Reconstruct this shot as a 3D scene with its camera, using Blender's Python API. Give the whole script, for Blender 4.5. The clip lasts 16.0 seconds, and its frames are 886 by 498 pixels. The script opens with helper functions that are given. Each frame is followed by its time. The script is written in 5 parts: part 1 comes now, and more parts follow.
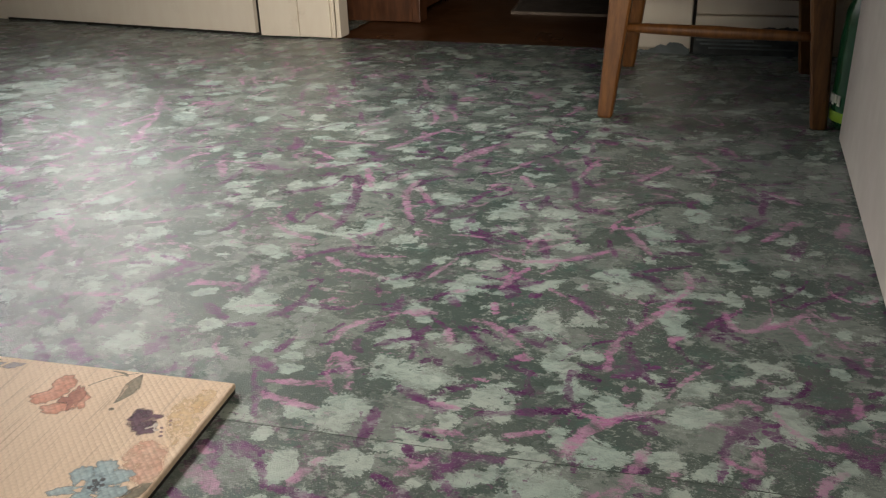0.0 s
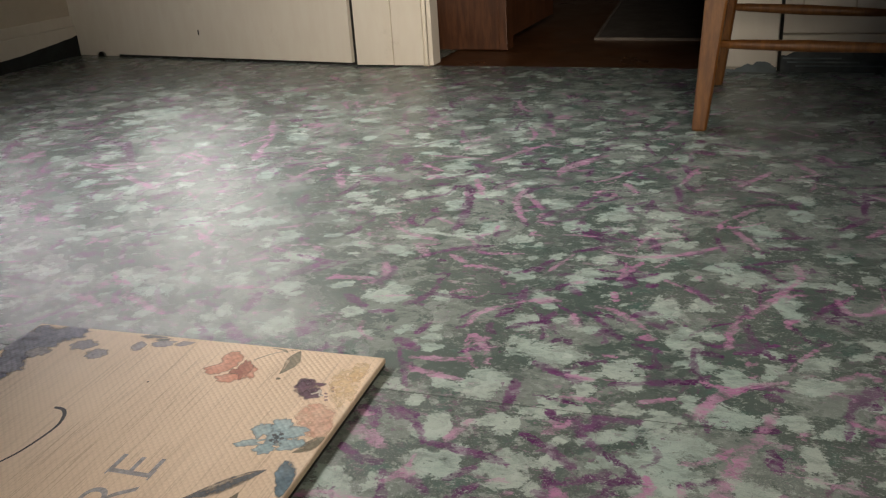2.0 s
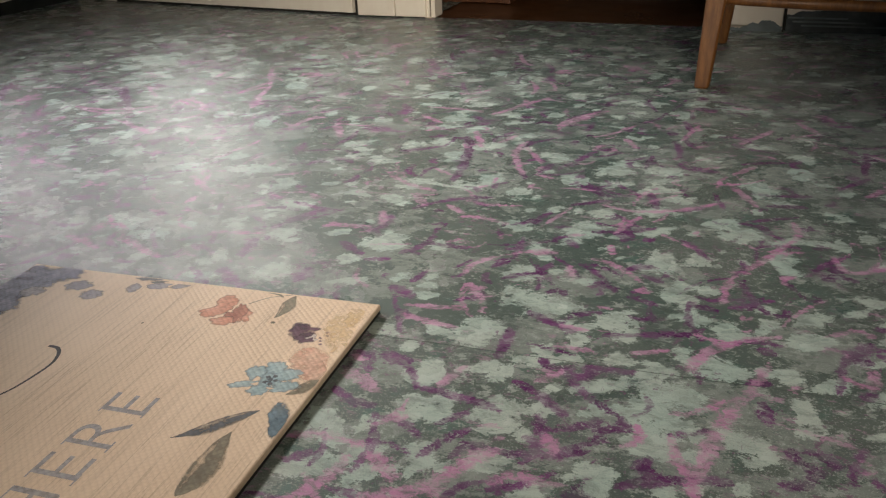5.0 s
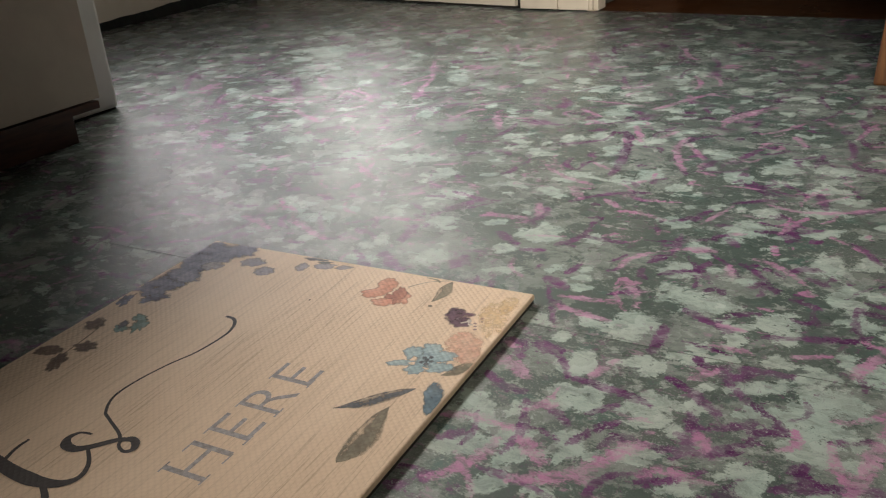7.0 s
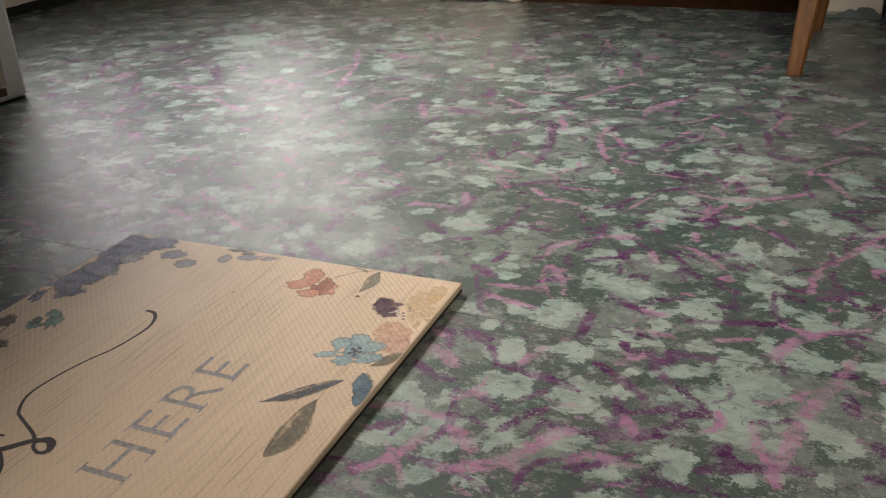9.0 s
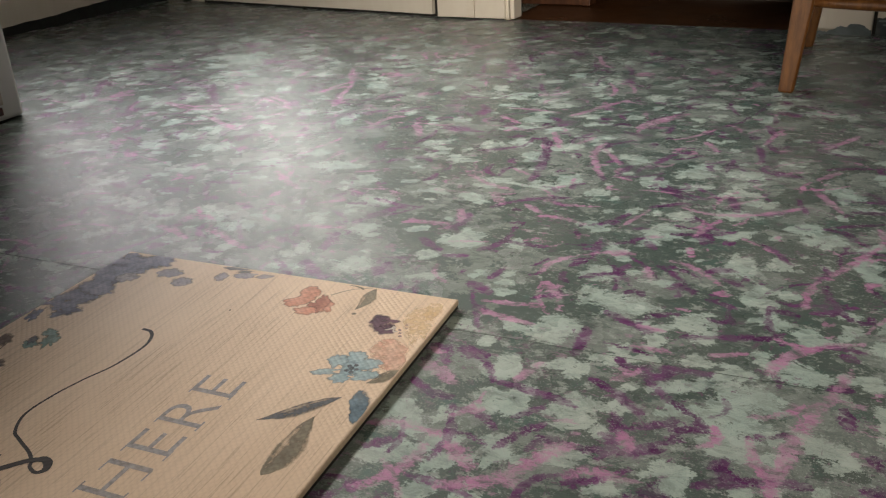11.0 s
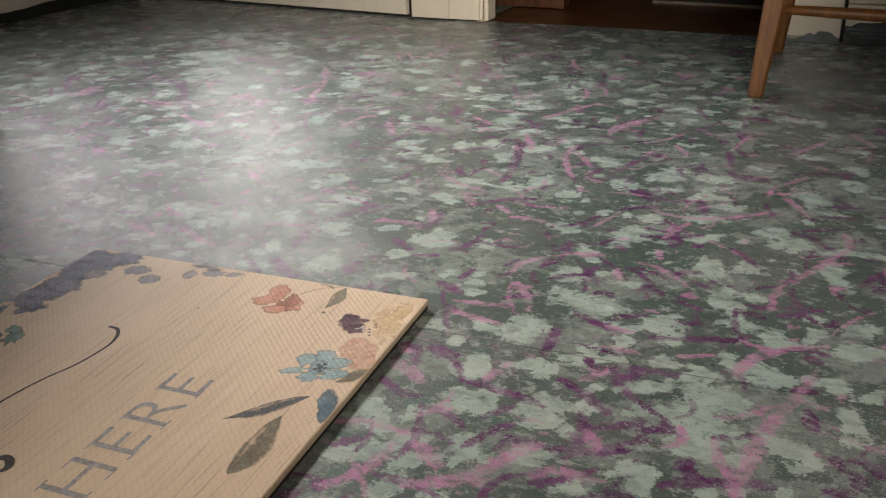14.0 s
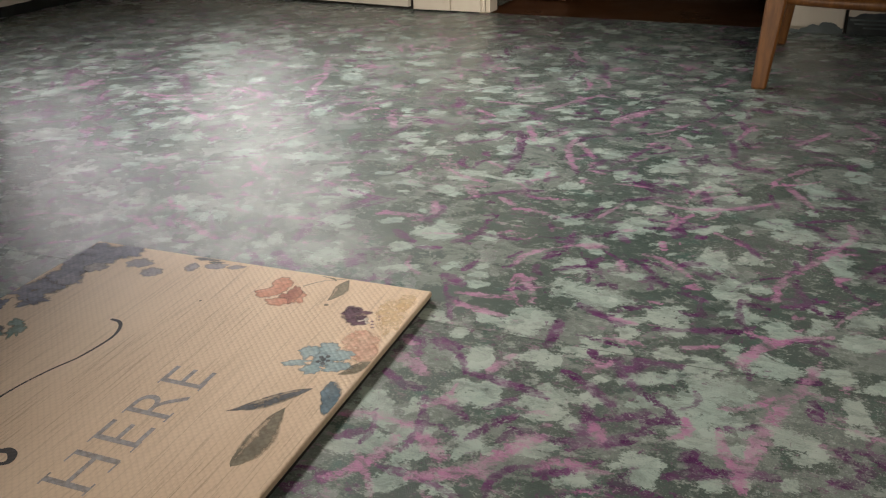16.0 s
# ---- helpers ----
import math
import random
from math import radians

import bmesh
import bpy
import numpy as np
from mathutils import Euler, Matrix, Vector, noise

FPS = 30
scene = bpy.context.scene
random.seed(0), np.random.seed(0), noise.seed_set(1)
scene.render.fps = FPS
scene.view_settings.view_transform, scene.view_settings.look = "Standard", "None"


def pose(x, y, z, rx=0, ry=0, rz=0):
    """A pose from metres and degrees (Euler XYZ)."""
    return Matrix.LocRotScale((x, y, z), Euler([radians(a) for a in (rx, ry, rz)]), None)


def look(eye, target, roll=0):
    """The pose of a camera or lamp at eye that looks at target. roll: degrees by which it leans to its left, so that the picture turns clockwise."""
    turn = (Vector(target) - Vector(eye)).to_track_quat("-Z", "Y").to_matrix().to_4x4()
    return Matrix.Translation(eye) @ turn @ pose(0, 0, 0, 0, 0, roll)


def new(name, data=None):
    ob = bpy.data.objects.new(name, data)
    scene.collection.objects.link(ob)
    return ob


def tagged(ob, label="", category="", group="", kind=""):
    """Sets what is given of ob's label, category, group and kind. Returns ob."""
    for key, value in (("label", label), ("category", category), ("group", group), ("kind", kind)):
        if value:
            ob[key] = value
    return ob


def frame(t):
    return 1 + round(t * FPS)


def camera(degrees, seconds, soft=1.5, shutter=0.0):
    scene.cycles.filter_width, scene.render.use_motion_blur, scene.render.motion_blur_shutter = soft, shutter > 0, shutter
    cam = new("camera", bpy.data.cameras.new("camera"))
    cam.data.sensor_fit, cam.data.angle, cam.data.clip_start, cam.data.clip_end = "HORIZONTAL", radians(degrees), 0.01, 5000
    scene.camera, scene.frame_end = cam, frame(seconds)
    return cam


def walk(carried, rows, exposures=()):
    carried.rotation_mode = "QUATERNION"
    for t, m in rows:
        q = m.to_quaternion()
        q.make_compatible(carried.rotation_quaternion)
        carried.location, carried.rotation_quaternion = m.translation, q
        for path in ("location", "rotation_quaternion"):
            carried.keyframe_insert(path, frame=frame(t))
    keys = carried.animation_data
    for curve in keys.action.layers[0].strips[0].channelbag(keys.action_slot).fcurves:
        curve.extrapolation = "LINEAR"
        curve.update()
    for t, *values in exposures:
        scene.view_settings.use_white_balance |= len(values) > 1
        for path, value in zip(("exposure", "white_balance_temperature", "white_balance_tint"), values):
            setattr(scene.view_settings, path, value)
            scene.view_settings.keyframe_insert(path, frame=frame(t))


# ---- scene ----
cam = camera(53.3, 16.0, soft=1.2)
PATH = [
    (0, (0.4142, -0.608, 0.467), (-0.1632, 1.116, -0.366), -1.8),
    (0.5, (0.4046, -0.6408, 0.473), (-0.1954, 1.1046, -0.299), -0.5),
    (1, (0.3985, -0.6673, 0.472), (-0.2789, 1.0412, -0.317), -2.4),
    (1.5, (0.3933, -0.7048, 0.468), (-0.3944, 0.9624, -0.306), -4.5),
    (2, (0.3774, -0.72, 0.456), (-0.3451, 0.9871, -0.295), -3.8),
    (2.5, (0.3844, -0.7195, 0.457), (-0.3316, 0.9942, -0.285), -2.2),
    (3, (0.3795, -0.7209, 0.452), (-0.3238, 0.9967, -0.292), -1.8),
    (3.5, (0.3775, -0.722, 0.445), (-0.3354, 0.9648, -0.357), -3.0),
    (3.7, (0.3764, -0.7201, 0.445), (-0.3238, 0.9697, -0.365), -2.5),
    (5.8, (0.3777, -0.724, 0.444), (-0.3459, 0.9309, -0.415), -2.3),
    (6, (0.376, -0.7281, 0.447), (-0.41, 0.9021, -0.404), -3.0),
    (6.5, (0.3757, -0.7372, 0.449), (-0.5623, 0.8196, -0.387), -3.8),
    (7, (0.3789, -0.74, 0.449), (-0.6262, 0.7757, -0.383), -4.5),
    (7.5, (0.3788, -0.739, 0.449), (-0.5773, 0.8054, -0.389), -3.4),
    (8, (0.3735, -0.7353, 0.443), (-0.4907, 0.8409, -0.433), -2.6),
    (8.5, (0.3734, -0.7343, 0.444), (-0.4685, 0.8526, -0.436), -2.4),
    (9, (0.3736, -0.7363, 0.444), (-0.4807, 0.8547, -0.416), -2.9),
    (9.2, (0.3737, -0.7373, 0.443), (-0.4922, 0.8479, -0.414), -3.3),
    (11.5, (0.3759, -0.7402, 0.446), (-0.4713, 0.8775, -0.369), -3.0),
    (12, (0.377, -0.7411, 0.446), (-0.4666, 0.8808, -0.364), -2.9),
    (12.5, (0.3758, -0.7392, 0.444), (-0.4458, 0.8854, -0.383), -2.4),
    (13, (0.3767, -0.7381, 0.443), (-0.4273, 0.8928, -0.391), -2.0),
    (13.5, (0.3768, -0.7391, 0.444), (-0.4187, 0.8984, -0.385), -1.7),
    (14, (0.3768, -0.7391, 0.444), (-0.4189, 0.9004, -0.382), -1.7),
    (14.5, (0.3768, -0.7391, 0.444), (-0.416, 0.9017, -0.38), -1.7),
    (15, (0.3768, -0.7391, 0.444), (-0.421, 0.9023, -0.372), -1.9),
    (15.5, (0.376, -0.7412, 0.444), (-0.4232, 0.9041, -0.364), -1.9),
    (16, (0.3747, -0.7373, 0.441), (-0.4224, 0.8942, -0.398), -1.9),
]
walk(cam, [(t, look(eye, target, roll)) for t, eye, target, roll in PATH])

# ---- light ----
EXPOSURE = 0.0
scene.view_settings.exposure = EXPOSURE
world = bpy.data.worlds.new("sky")
scene.world = world
world.use_nodes = True
wn = world.node_tree.nodes
sky = wn.new("ShaderNodeTexSky")
sky.sky_type, sky.sun_disc = "NISHITA", False
sky.sun_elevation, sky.sun_rotation = radians(35), radians(300)
world.node_tree.links.new(sky.outputs[0], wn["Background"].inputs[0])
wn["Background"].inputs[1].default_value = 0.08


def window_light(name, eye, target, wide, high, watts, colour, spread=180):
    lamp = bpy.data.lights.new(name, "AREA")
    lamp.shape, lamp.size, lamp.size_y, lamp.energy, lamp.color = "RECTANGLE", wide, high, watts, colour
    lamp.spread = radians(spread)
    ob = new(name, lamp)
    ob.matrix_world = look(eye, target)
    return ob


window_light("door_glass_light", (-1.30, 1.622, 0.78), (-0.42, 0.40, 0.2), 0.56, 0.80, 3.7, (1.0, 0.95, 0.89), 110)
# Extra narrow beam hung before the door glass to lift the far floor.
window_light("door_glass_extra_beam", (-1.30, 1.45, 1.50), (-0.36, 0.85, 0.0), 0.56, 0.40, 0.75, (1.0, 0.95, 0.90), 34)
window_light("side_window_light", (-1.99, 1.10, 0.78), (-0.85, 0.55, 0.3), 0.72, 0.55, 1.6, (1.0, 0.90, 0.91), 110)
# Extra narrow beam at the side window, aimed to brighten the floor pool.
window_light("side_window_extra_beam", (-1.93, 1.10, 1.50), (-0.58, 0.52, 0.0), 0.72, 0.60, 3.0, (1.0, 0.95, 0.965), 40)
# Two beams added from an unseen west opening, fitted to mat and floor.
window_light("west_beam_mat", (-1.97, -0.52, 1.75), (0.06, -0.36, 0.0), 0.80, 0.40, 1.3, (1.0, 0.86, 0.74), 33)
window_light("west_beam_floor", (-1.97, -0.52, 1.75), (-0.20, 0.30, 0.0), 0.80, 0.40, 1.3, (1.0, 0.90, 0.81), 32)
# Fill for the door wall, through an unseen opening added behind the camera.
window_light("south_fill_light", (0.80, -1.68, 0.95), (-0.42, 1.57, 0.32), 0.64, 0.84, 5.0, (1.0, 0.87, 0.72), 41)



# ---- materials ----
class Nodes:
    """A node material under construction."""

    def __init__(self, name):
        self.mat = bpy.data.materials.new(name)
        self.mat.use_nodes = True
        self.tree = self.mat.node_tree
        self.bsdf = self.tree.nodes["Principled BSDF"]
        self.coords = self.add("ShaderNodeTexCoord").outputs["Object"]

    def add(self, kind, **values):
        node = self.tree.nodes.new(kind)
        for key, value in values.items():
            node.inputs[key].default_value = value
        return node

    def link(self, a, b):
        self.tree.links.new(a, b)

    def scaled(self, x, y, z):
        m = self.add("ShaderNodeMapping", Scale=(x, y, z))
        self.link(self.coords, m.inputs["Vector"])
        return m.outputs[0]

    def noise(self, scale, detail=4.0, rough=0.6, vector=None, swirl=0.0):
        n = self.add("ShaderNodeTexNoise", Scale=scale, Detail=detail, Roughness=rough, Distortion=swirl)
        self.link(vector or self.coords, n.inputs["Vector"])
        return n.outputs["Fac"]

    def math(self, op, a, b):
        n = self.tree.nodes.new("ShaderNodeMath")
        n.operation = op
        for i, v in enumerate((a, b)):
            if isinstance(v, (int, float)):
                n.inputs[i].default_value = v
            else:
                self.link(v, n.inputs[i])
        return n.outputs[0]

    def ramp(self, value, lo, hi, a=0.0, b=1.0):
        n = self.add("ShaderNodeMapRange")
        n.interpolation_type = "SMOOTHSTEP"
        self.link(value, n.inputs["Value"])
        for key, v in (("From Min", lo), ("From Max", hi), ("To Min", a), ("To Max", b)):
            n.inputs[key].default_value = v
        return n.outputs[0]

    def mix(self, fac, a, b):
        n = self.tree.nodes.new("ShaderNodeMix")
        n.data_type = "RGBA"
        ports = (n.inputs[0], n.inputs[6], n.inputs[7])
        for port, v in zip(ports, (fac, a, b)):
            if isinstance(v, (int, float)):
                port.default_value = v
            elif isinstance(v, tuple):
                port.default_value = (*v, 1.0)
            else:
                self.link(v, port)
        return n.outputs[2]

    def bump(self, height, strength=0.3, distance=0.001):
        n = self.add("ShaderNodeBump", Strength=strength, Distance=distance)
        self.link(height, n.inputs["Height"])
        self.link(n.outputs[0], self.bsdf.inputs["Normal"])

    def done(self, colour=None, rough=None):
        if colour is not None:
            self.link(colour, self.bsdf.inputs["Base Color"])
        if rough is not None:
            if isinstance(rough, float):
                self.bsdf.inputs["Roughness"].default_value = rough
            else:
                self.link(rough, self.bsdf.inputs["Roughness"])
        return self.mat


def plain(name, a, b, scale=20.0, rough=0.5, grain=250.0, bump=0.15):
    """A painted or moulded surface: two close tones, grain and fine relief."""
    n = Nodes(name)
    c = n.mix(n.ramp(n.noise(scale), 0.35, 0.7), a, b)
    n.bump(n.noise(grain, 2.0), bump, 0.0006)
    return n.done(c, n.ramp(n.noise(scale * 2.5), 0.3, 0.7, rough - 0.06, rough + 0.08))


def wood(name, dark, light, along="z", rough=0.45, scale=9.0):
    n = Nodes(name)
    s = {"x": (1.0, 9.0, 9.0), "y": (9.0, 1.0, 9.0), "z": (9.0, 9.0, 1.0)}[along]
    grain = n.noise(scale, 6.0, 0.65, n.scaled(*s))
    fine = n.noise(scale * 6, 3.0, 0.6, n.scaled(*s))
    wear = n.noise(5.0, 3.0)
    c = n.mix(n.ramp(grain, 0.35, 0.68), dark, light)
    c = n.mix(n.math("MULTIPLY", n.ramp(fine, 0.5, 0.75), 0.35), c, tuple(v * 0.5 for v in dark))
    c = n.mix(n.math("MULTIPLY", n.ramp(wear, 0.55, 0.8), 0.4), c, tuple(min(1, v * 1.25) for v in light))
    n.bump(fine, 0.2, 0.0005)
    return n.done(c, n.ramp(wear, 0.3, 0.7, rough - 0.08, rough + 0.1))


def cream_paint(name, a, b):
    """Old gloss paint on wood: brush marks, scuffs and grime."""
    n = Nodes(name)
    brush = n.noise(10.0, 4.0, 0.6, n.scaled(3.0, 3.0, 0.8))
    scuff = n.noise(9.0, 5.0, 0.7)
    c = n.mix(n.ramp(brush, 0.3, 0.7), a, b)
    c = n.mix(n.math("MULTIPLY", n.ramp(scuff, 0.62, 0.8), 0.3), c, (0.30, 0.25, 0.19))
    n.bump(n.noise(160.0, 2.0), 0.12, 0.0004)
    return n.done(c, n.ramp(scuff, 0.3, 0.7, 0.35, 0.55))


def floor_paint():
    """Grey-green floor paint with mint dabs, plum and pink strokes under a worn gloss."""
    n = Nodes("floor_paint")

    def layer(name, coarse, fine, lo, hi, thin):
        """One colour of paint: torn edges, and a film that thins where the brush ran dry."""
        at = n.add("ShaderNodeAttribute")
        at.attribute_name = name
        v = n.math("ADD", at.outputs["Fac"], n.math("MULTIPLY", n.math("SUBTRACT", n.noise(coarse, 8.0, 0.70, None, 1.1), 0.5), 1.7))
        streak = n.noise(fine, 6.0, 0.75, n.scaled(0.8, 1.25, 1.0), 0.6)
        v = n.math("ADD", v, n.math("MULTIPLY", n.math("SUBTRACT", streak, 0.5), 1.25))
        film = n.ramp(n.noise(coarse * 1.3, 8.0, 0.74, n.scaled(0.7, 1.3, 1.0), 0.8), 0.36, 0.58, thin, 1.0)
        return n.math("MULTIPLY", n.ramp(v, lo, hi), film)

    mint = layer("mint", 42.0, 240.0, 0.48, 0.60, 0.48)
    faint = layer("faint", 36.0, 210.0, 0.50, 0.66, 0.4)
    plum = layer("plum", 55.0, 260.0, 0.43, 0.60, 0.45)
    pink = layer("pink", 50.0, 260.0, 0.46, 0.72, 0.12)
    tone = n.noise(7.0, 4.0)
    speck = n.noise(420.0, 2.0)
    base = n.mix(n.ramp(tone, 0.3, 0.7), (0.080, 0.113, 0.101), (0.120, 0.149, 0.134))
    base = n.mix(n.math("MULTIPLY", n.ramp(n.noise(16.0, 5.0, 0.7), 0.52, 0.66), 0.5), base, (0.085, 0.165, 0.14))
    c = n.mix(n.math("MULTIPLY", faint, 0.85), base, (0.245, 0.285, 0.26))
    dry = n.math("MULTIPLY", n.ramp(n.noise(60.0, 6.0, 0.75, n.scaled(0.85, 1.2, 1.0)), 0.55, 0.60), n.ramp(n.noise(9.0, 3.0), 0.38, 0.55))
    c = n.mix(n.math("MULTIPLY", dry, 0.8), c, (0.34, 0.39, 0.355))
    bruise = n.math("MULTIPLY", n.ramp(n.noise(70.0, 6.0, 0.75, n.scaled(0.85, 1.2, 1.0)), 0.57, 0.62), n.ramp(n.noise(6.0, 3.0), 0.46, 0.6))
    c = n.mix(n.math("MULTIPLY", bruise, 0.8), c, (0.19, 0.085, 0.17))
    haze = n.math("MULTIPLY", n.ramp(n.noise(48.0, 6.0, 0.78, n.scaled(0.6, 1.5, 1.0)), 0.56, 0.62), n.ramp(n.noise(7.5, 3.0), 0.48, 0.6))
    c = n.mix(n.math("MULTIPLY", haze, 0.7), c, (0.40, 0.25, 0.35))
    c = n.mix(n.math("MULTIPLY", mint, n.ramp(n.noise(24.0, 4.0), 0.3, 0.55, 0.72, 1.0)), c, n.mix(n.ramp(tone, 0.35, 0.65), (0.38, 0.49, 0.44), (0.45, 0.53, 0.475)))
    c = n.mix(n.math("MULTIPLY", plum, n.ramp(n.noise(30.0, 4.0), 0.3, 0.6, 0.55, 0.95)), c, n.mix(n.ramp(n.noise(25.0), 0.4, 0.65), (0.095, 0.017, 0.100), (0.18, 0.055, 0.175)))
    c = n.mix(n.math("MULTIPLY", pink, n.ramp(n.noise(26.0, 4.0), 0.3, 0.6, 0.5, 0.92)), c, n.mix(n.ramp(n.noise(22.0), 0.4, 0.62), (0.50, 0.225, 0.40), (0.52, 0.32, 0.45)))
    fleck = n.math("MULTIPLY", n.ramp(n.noise(150.0, 7.0, 0.75, n.scaled(0.8, 1.25, 1.0), 0.8), 0.57, 0.61), n.ramp(n.noise(14.0, 4.0), 0.40, 0.58))
    c = n.mix(n.math("MULTIPLY", fleck, 0.7), c, (0.40, 0.46, 0.42))
    stain = n.math("MULTIPLY", n.ramp(n.noise(130.0, 7.0, 0.75, n.scaled(1.2, 0.8, 1.0), 0.8), 0.58, 0.63), n.ramp(n.noise(11.0, 4.0), 0.47, 0.62))
    c = n.mix(n.math("MULTIPLY", stain, 0.75), c, (0.15, 0.05, 0.14))
    c = n.mix(n.math("MULTIPLY", n.ramp(speck, 0.62, 0.72), 0.25), c, (0.05, 0.055, 0.05))
    # Pale specks painted in for the sparkle on worn, pebbly paint.
    sparkle_specks = n.math("MULTIPLY", n.ramp(n.noise(520.0, 1.0), 0.60, 0.70), n.ramp(n.noise(3.2, 2.0), 0.45, 0.62))
    c = n.mix(n.math("MULTIPLY", sparkle_specks, 0.4), c, (0.50, 0.52, 0.49))
    relief = n.math("ADD", n.math("MULTIPLY", n.noise(560.0, 3.0), 1.2), n.math("MULTIPLY", n.noise(40.0, 3.0), 0.6))
    relief = n.math("ADD", relief, n.math("MULTIPLY", mint, 0.25))
    n.bump(relief, 0.48, 0.0010)
    n.bsdf.inputs["Specular IOR Level"].default_value = 0.3
    return n.done(c, n.ramp(n.noise(12.0, 4.0), 0.3, 0.7, 0.20, 0.31))


FLOOR = floor_paint()
CREAM = cream_paint("cream_paint", (0.77, 0.71, 0.61), (0.80, 0.75, 0.65))
WALL = plain("wall_paint", (0.60, 0.53, 0.42), (0.66, 0.59, 0.48), 6.0, 0.6, 180.0)
# Dark tone given to unseen surfaces so little light bounces back.
SHADE = plain("low_bounce_dark", (0.045, 0.040, 0.035), (0.065, 0.058, 0.050), 6.0, 0.7, 180.0)
DEEP = plain("deep_slate_paint", (0.035, 0.045, 0.05), (0.09, 0.11, 0.115), 22.0, 0.55, 90.0, 0.4)
OFFWHITE = plain("off_white_laminate", (0.52, 0.49, 0.45), (0.58, 0.55, 0.50), 8.0, 0.45)
WHITE = plain("white_enamel", (0.74, 0.73, 0.70), (0.80, 0.79, 0.76), 8.0, 0.35)
BEIGE = plain("beige_laminate", (0.50, 0.42, 0.34), (0.55, 0.47, 0.38), 14.0, 0.5)
NAVY = plain("blue_black_paint", (0.007, 0.010, 0.011), (0.014, 0.022, 0.022), 25.0, 0.6, 90.0, 0.4)
SLATE = plain("slate_paint", (0.10, 0.13, 0.14), (0.20, 0.24, 0.25), 18.0, 0.5, 90.0, 0.4)
DARK = plain("dark_gap", (0.010, 0.009, 0.008), (0.02, 0.018, 0.015), 30.0, 0.8)
STOOL = wood("stool_oak", (0.115, 0.042, 0.009), (0.22, 0.092, 0.022))
KICK = wood("kick_board", (0.05, 0.016, 0.008), (0.10, 0.035, 0.018), "y", 0.5)
CABWOOD = wood("cabinet_wood", (0.050, 0.018, 0.007), (0.095, 0.036, 0.014))
HALLFLOOR = wood("hall_floor", (0.052, 0.021, 0.007), (0.10, 0.042, 0.015), "x", 0.35)


# ---- mesh helpers ----
def box(bm, x0, x1, y0, y1, z0, z1):
    vs = [bm.verts.new((x, y, z)) for z in (z0, z1) for y in (y0, y1) for x in (x0, x1)]
    for f in ((0, 2, 3, 1), (4, 5, 7, 6), (0, 1, 5, 4), (2, 6, 7, 3), (0, 4, 6, 2), (1, 3, 7, 5)):
        bm.faces.new([vs[i] for i in f])
    return bm


def boxes(*rows):
    bm = bmesh.new()
    for r in rows:
        box(bm, *r)
    return bm


def bevelled(bm, width=0.003, segments=2):
    bmesh.ops.bevel(bm, geom=bm.edges[:], offset=width, segments=segments, affect="EDGES", profile=0.5)
    return bm


def loft(rings):
    """A closed skin through rings of equal length, capped at both ends."""
    bm = bmesh.new()
    made = [[bm.verts.new(p) for p in ring] for ring in rings]
    k = len(rings[0])
    for a, b in zip(made, made[1:]):
        for i in range(k):
            bm.faces.new((a[i], a[(i + 1) % k], b[(i + 1) % k], b[i]))
    bm.faces.new(made[0][::-1])
    bm.faces.new(made[-1])
    bmesh.ops.recalc_face_normals(bm, faces=bm.faces[:])
    return bm


def ring(centre, axis, radius, k=12):
    q = Vector(axis).normalized().to_track_quat("Z", "Y")
    return [Vector(centre) + q @ Vector((radius * math.cos(2 * math.pi * i / k), radius * math.sin(2 * math.pi * i / k), 0)) for i in range(k)]


def part(name, bm, material, parent=None, label="", smooth=False):
    mesh = bpy.data.meshes.new(name)
    bm.to_mesh(mesh)
    bm.free()
    if smooth:
        for p in mesh.polygons:
            p.use_smooth = True
    mesh.materials.append(material)
    ob = new(name, mesh)
    if parent:
        ob.parent = parent
        ob.matrix_parent_inverse = parent.matrix_world.inverted()
    return tagged(ob, label)


def thing(name, x, y, z, label, category, group="", kind="", rz=0.0):
    ob = new(name)
    ob.matrix_world = pose(x, y, z, 0, 0, rz)
    bpy.context.view_layer.update()
    return tagged(ob, label, category, group, kind)


# ---- painted floor ----
SEAM_TURN = radians(3.6)
SEAM = Matrix.Translation((0.0, -0.0435, 0.0)) @ Matrix.Rotation(SEAM_TURN, 4, "Z")
STEP = 0.004
U0, U1, V0, V1 = -2.30, 1.30, -0.72, 2.10
us = np.arange(U0, U1 + STEP, STEP)
vs = np.arange(V0, V1 + STEP, STEP)
gu, gv = np.meshgrid(us, vs)
ca, sa = math.cos(SEAM_TURN), math.sin(SEAM_TURN)
gx, gy = gu * ca - gv * sa, gu * sa + gv * ca - 0.0435
fields = {k: np.zeros(gx.shape) for k in ("mint", "faint", "plum", "pink")}


def window_of(x0, x1, y0, y1):
    """The slice of the paint grid round a box of the floor."""
    c = [((x * ca + (y + 0.0435) * sa), (-x * sa + (y + 0.0435) * ca)) for x in (x0, x1) for y in (y0, y1)]
    a, b = [p[0] for p in c], [p[1] for p in c]
    i0, i1 = max(0, int((min(b) - V0) / STEP) - 1), int((max(b) - V0) / STEP) + 2
    j0, j1 = max(0, int((min(a) - U0) / STEP) - 1), int((max(a) - U0) / STEP) + 2
    return slice(i0, max(i1, 0)), slice(j0, max(j1, 0))


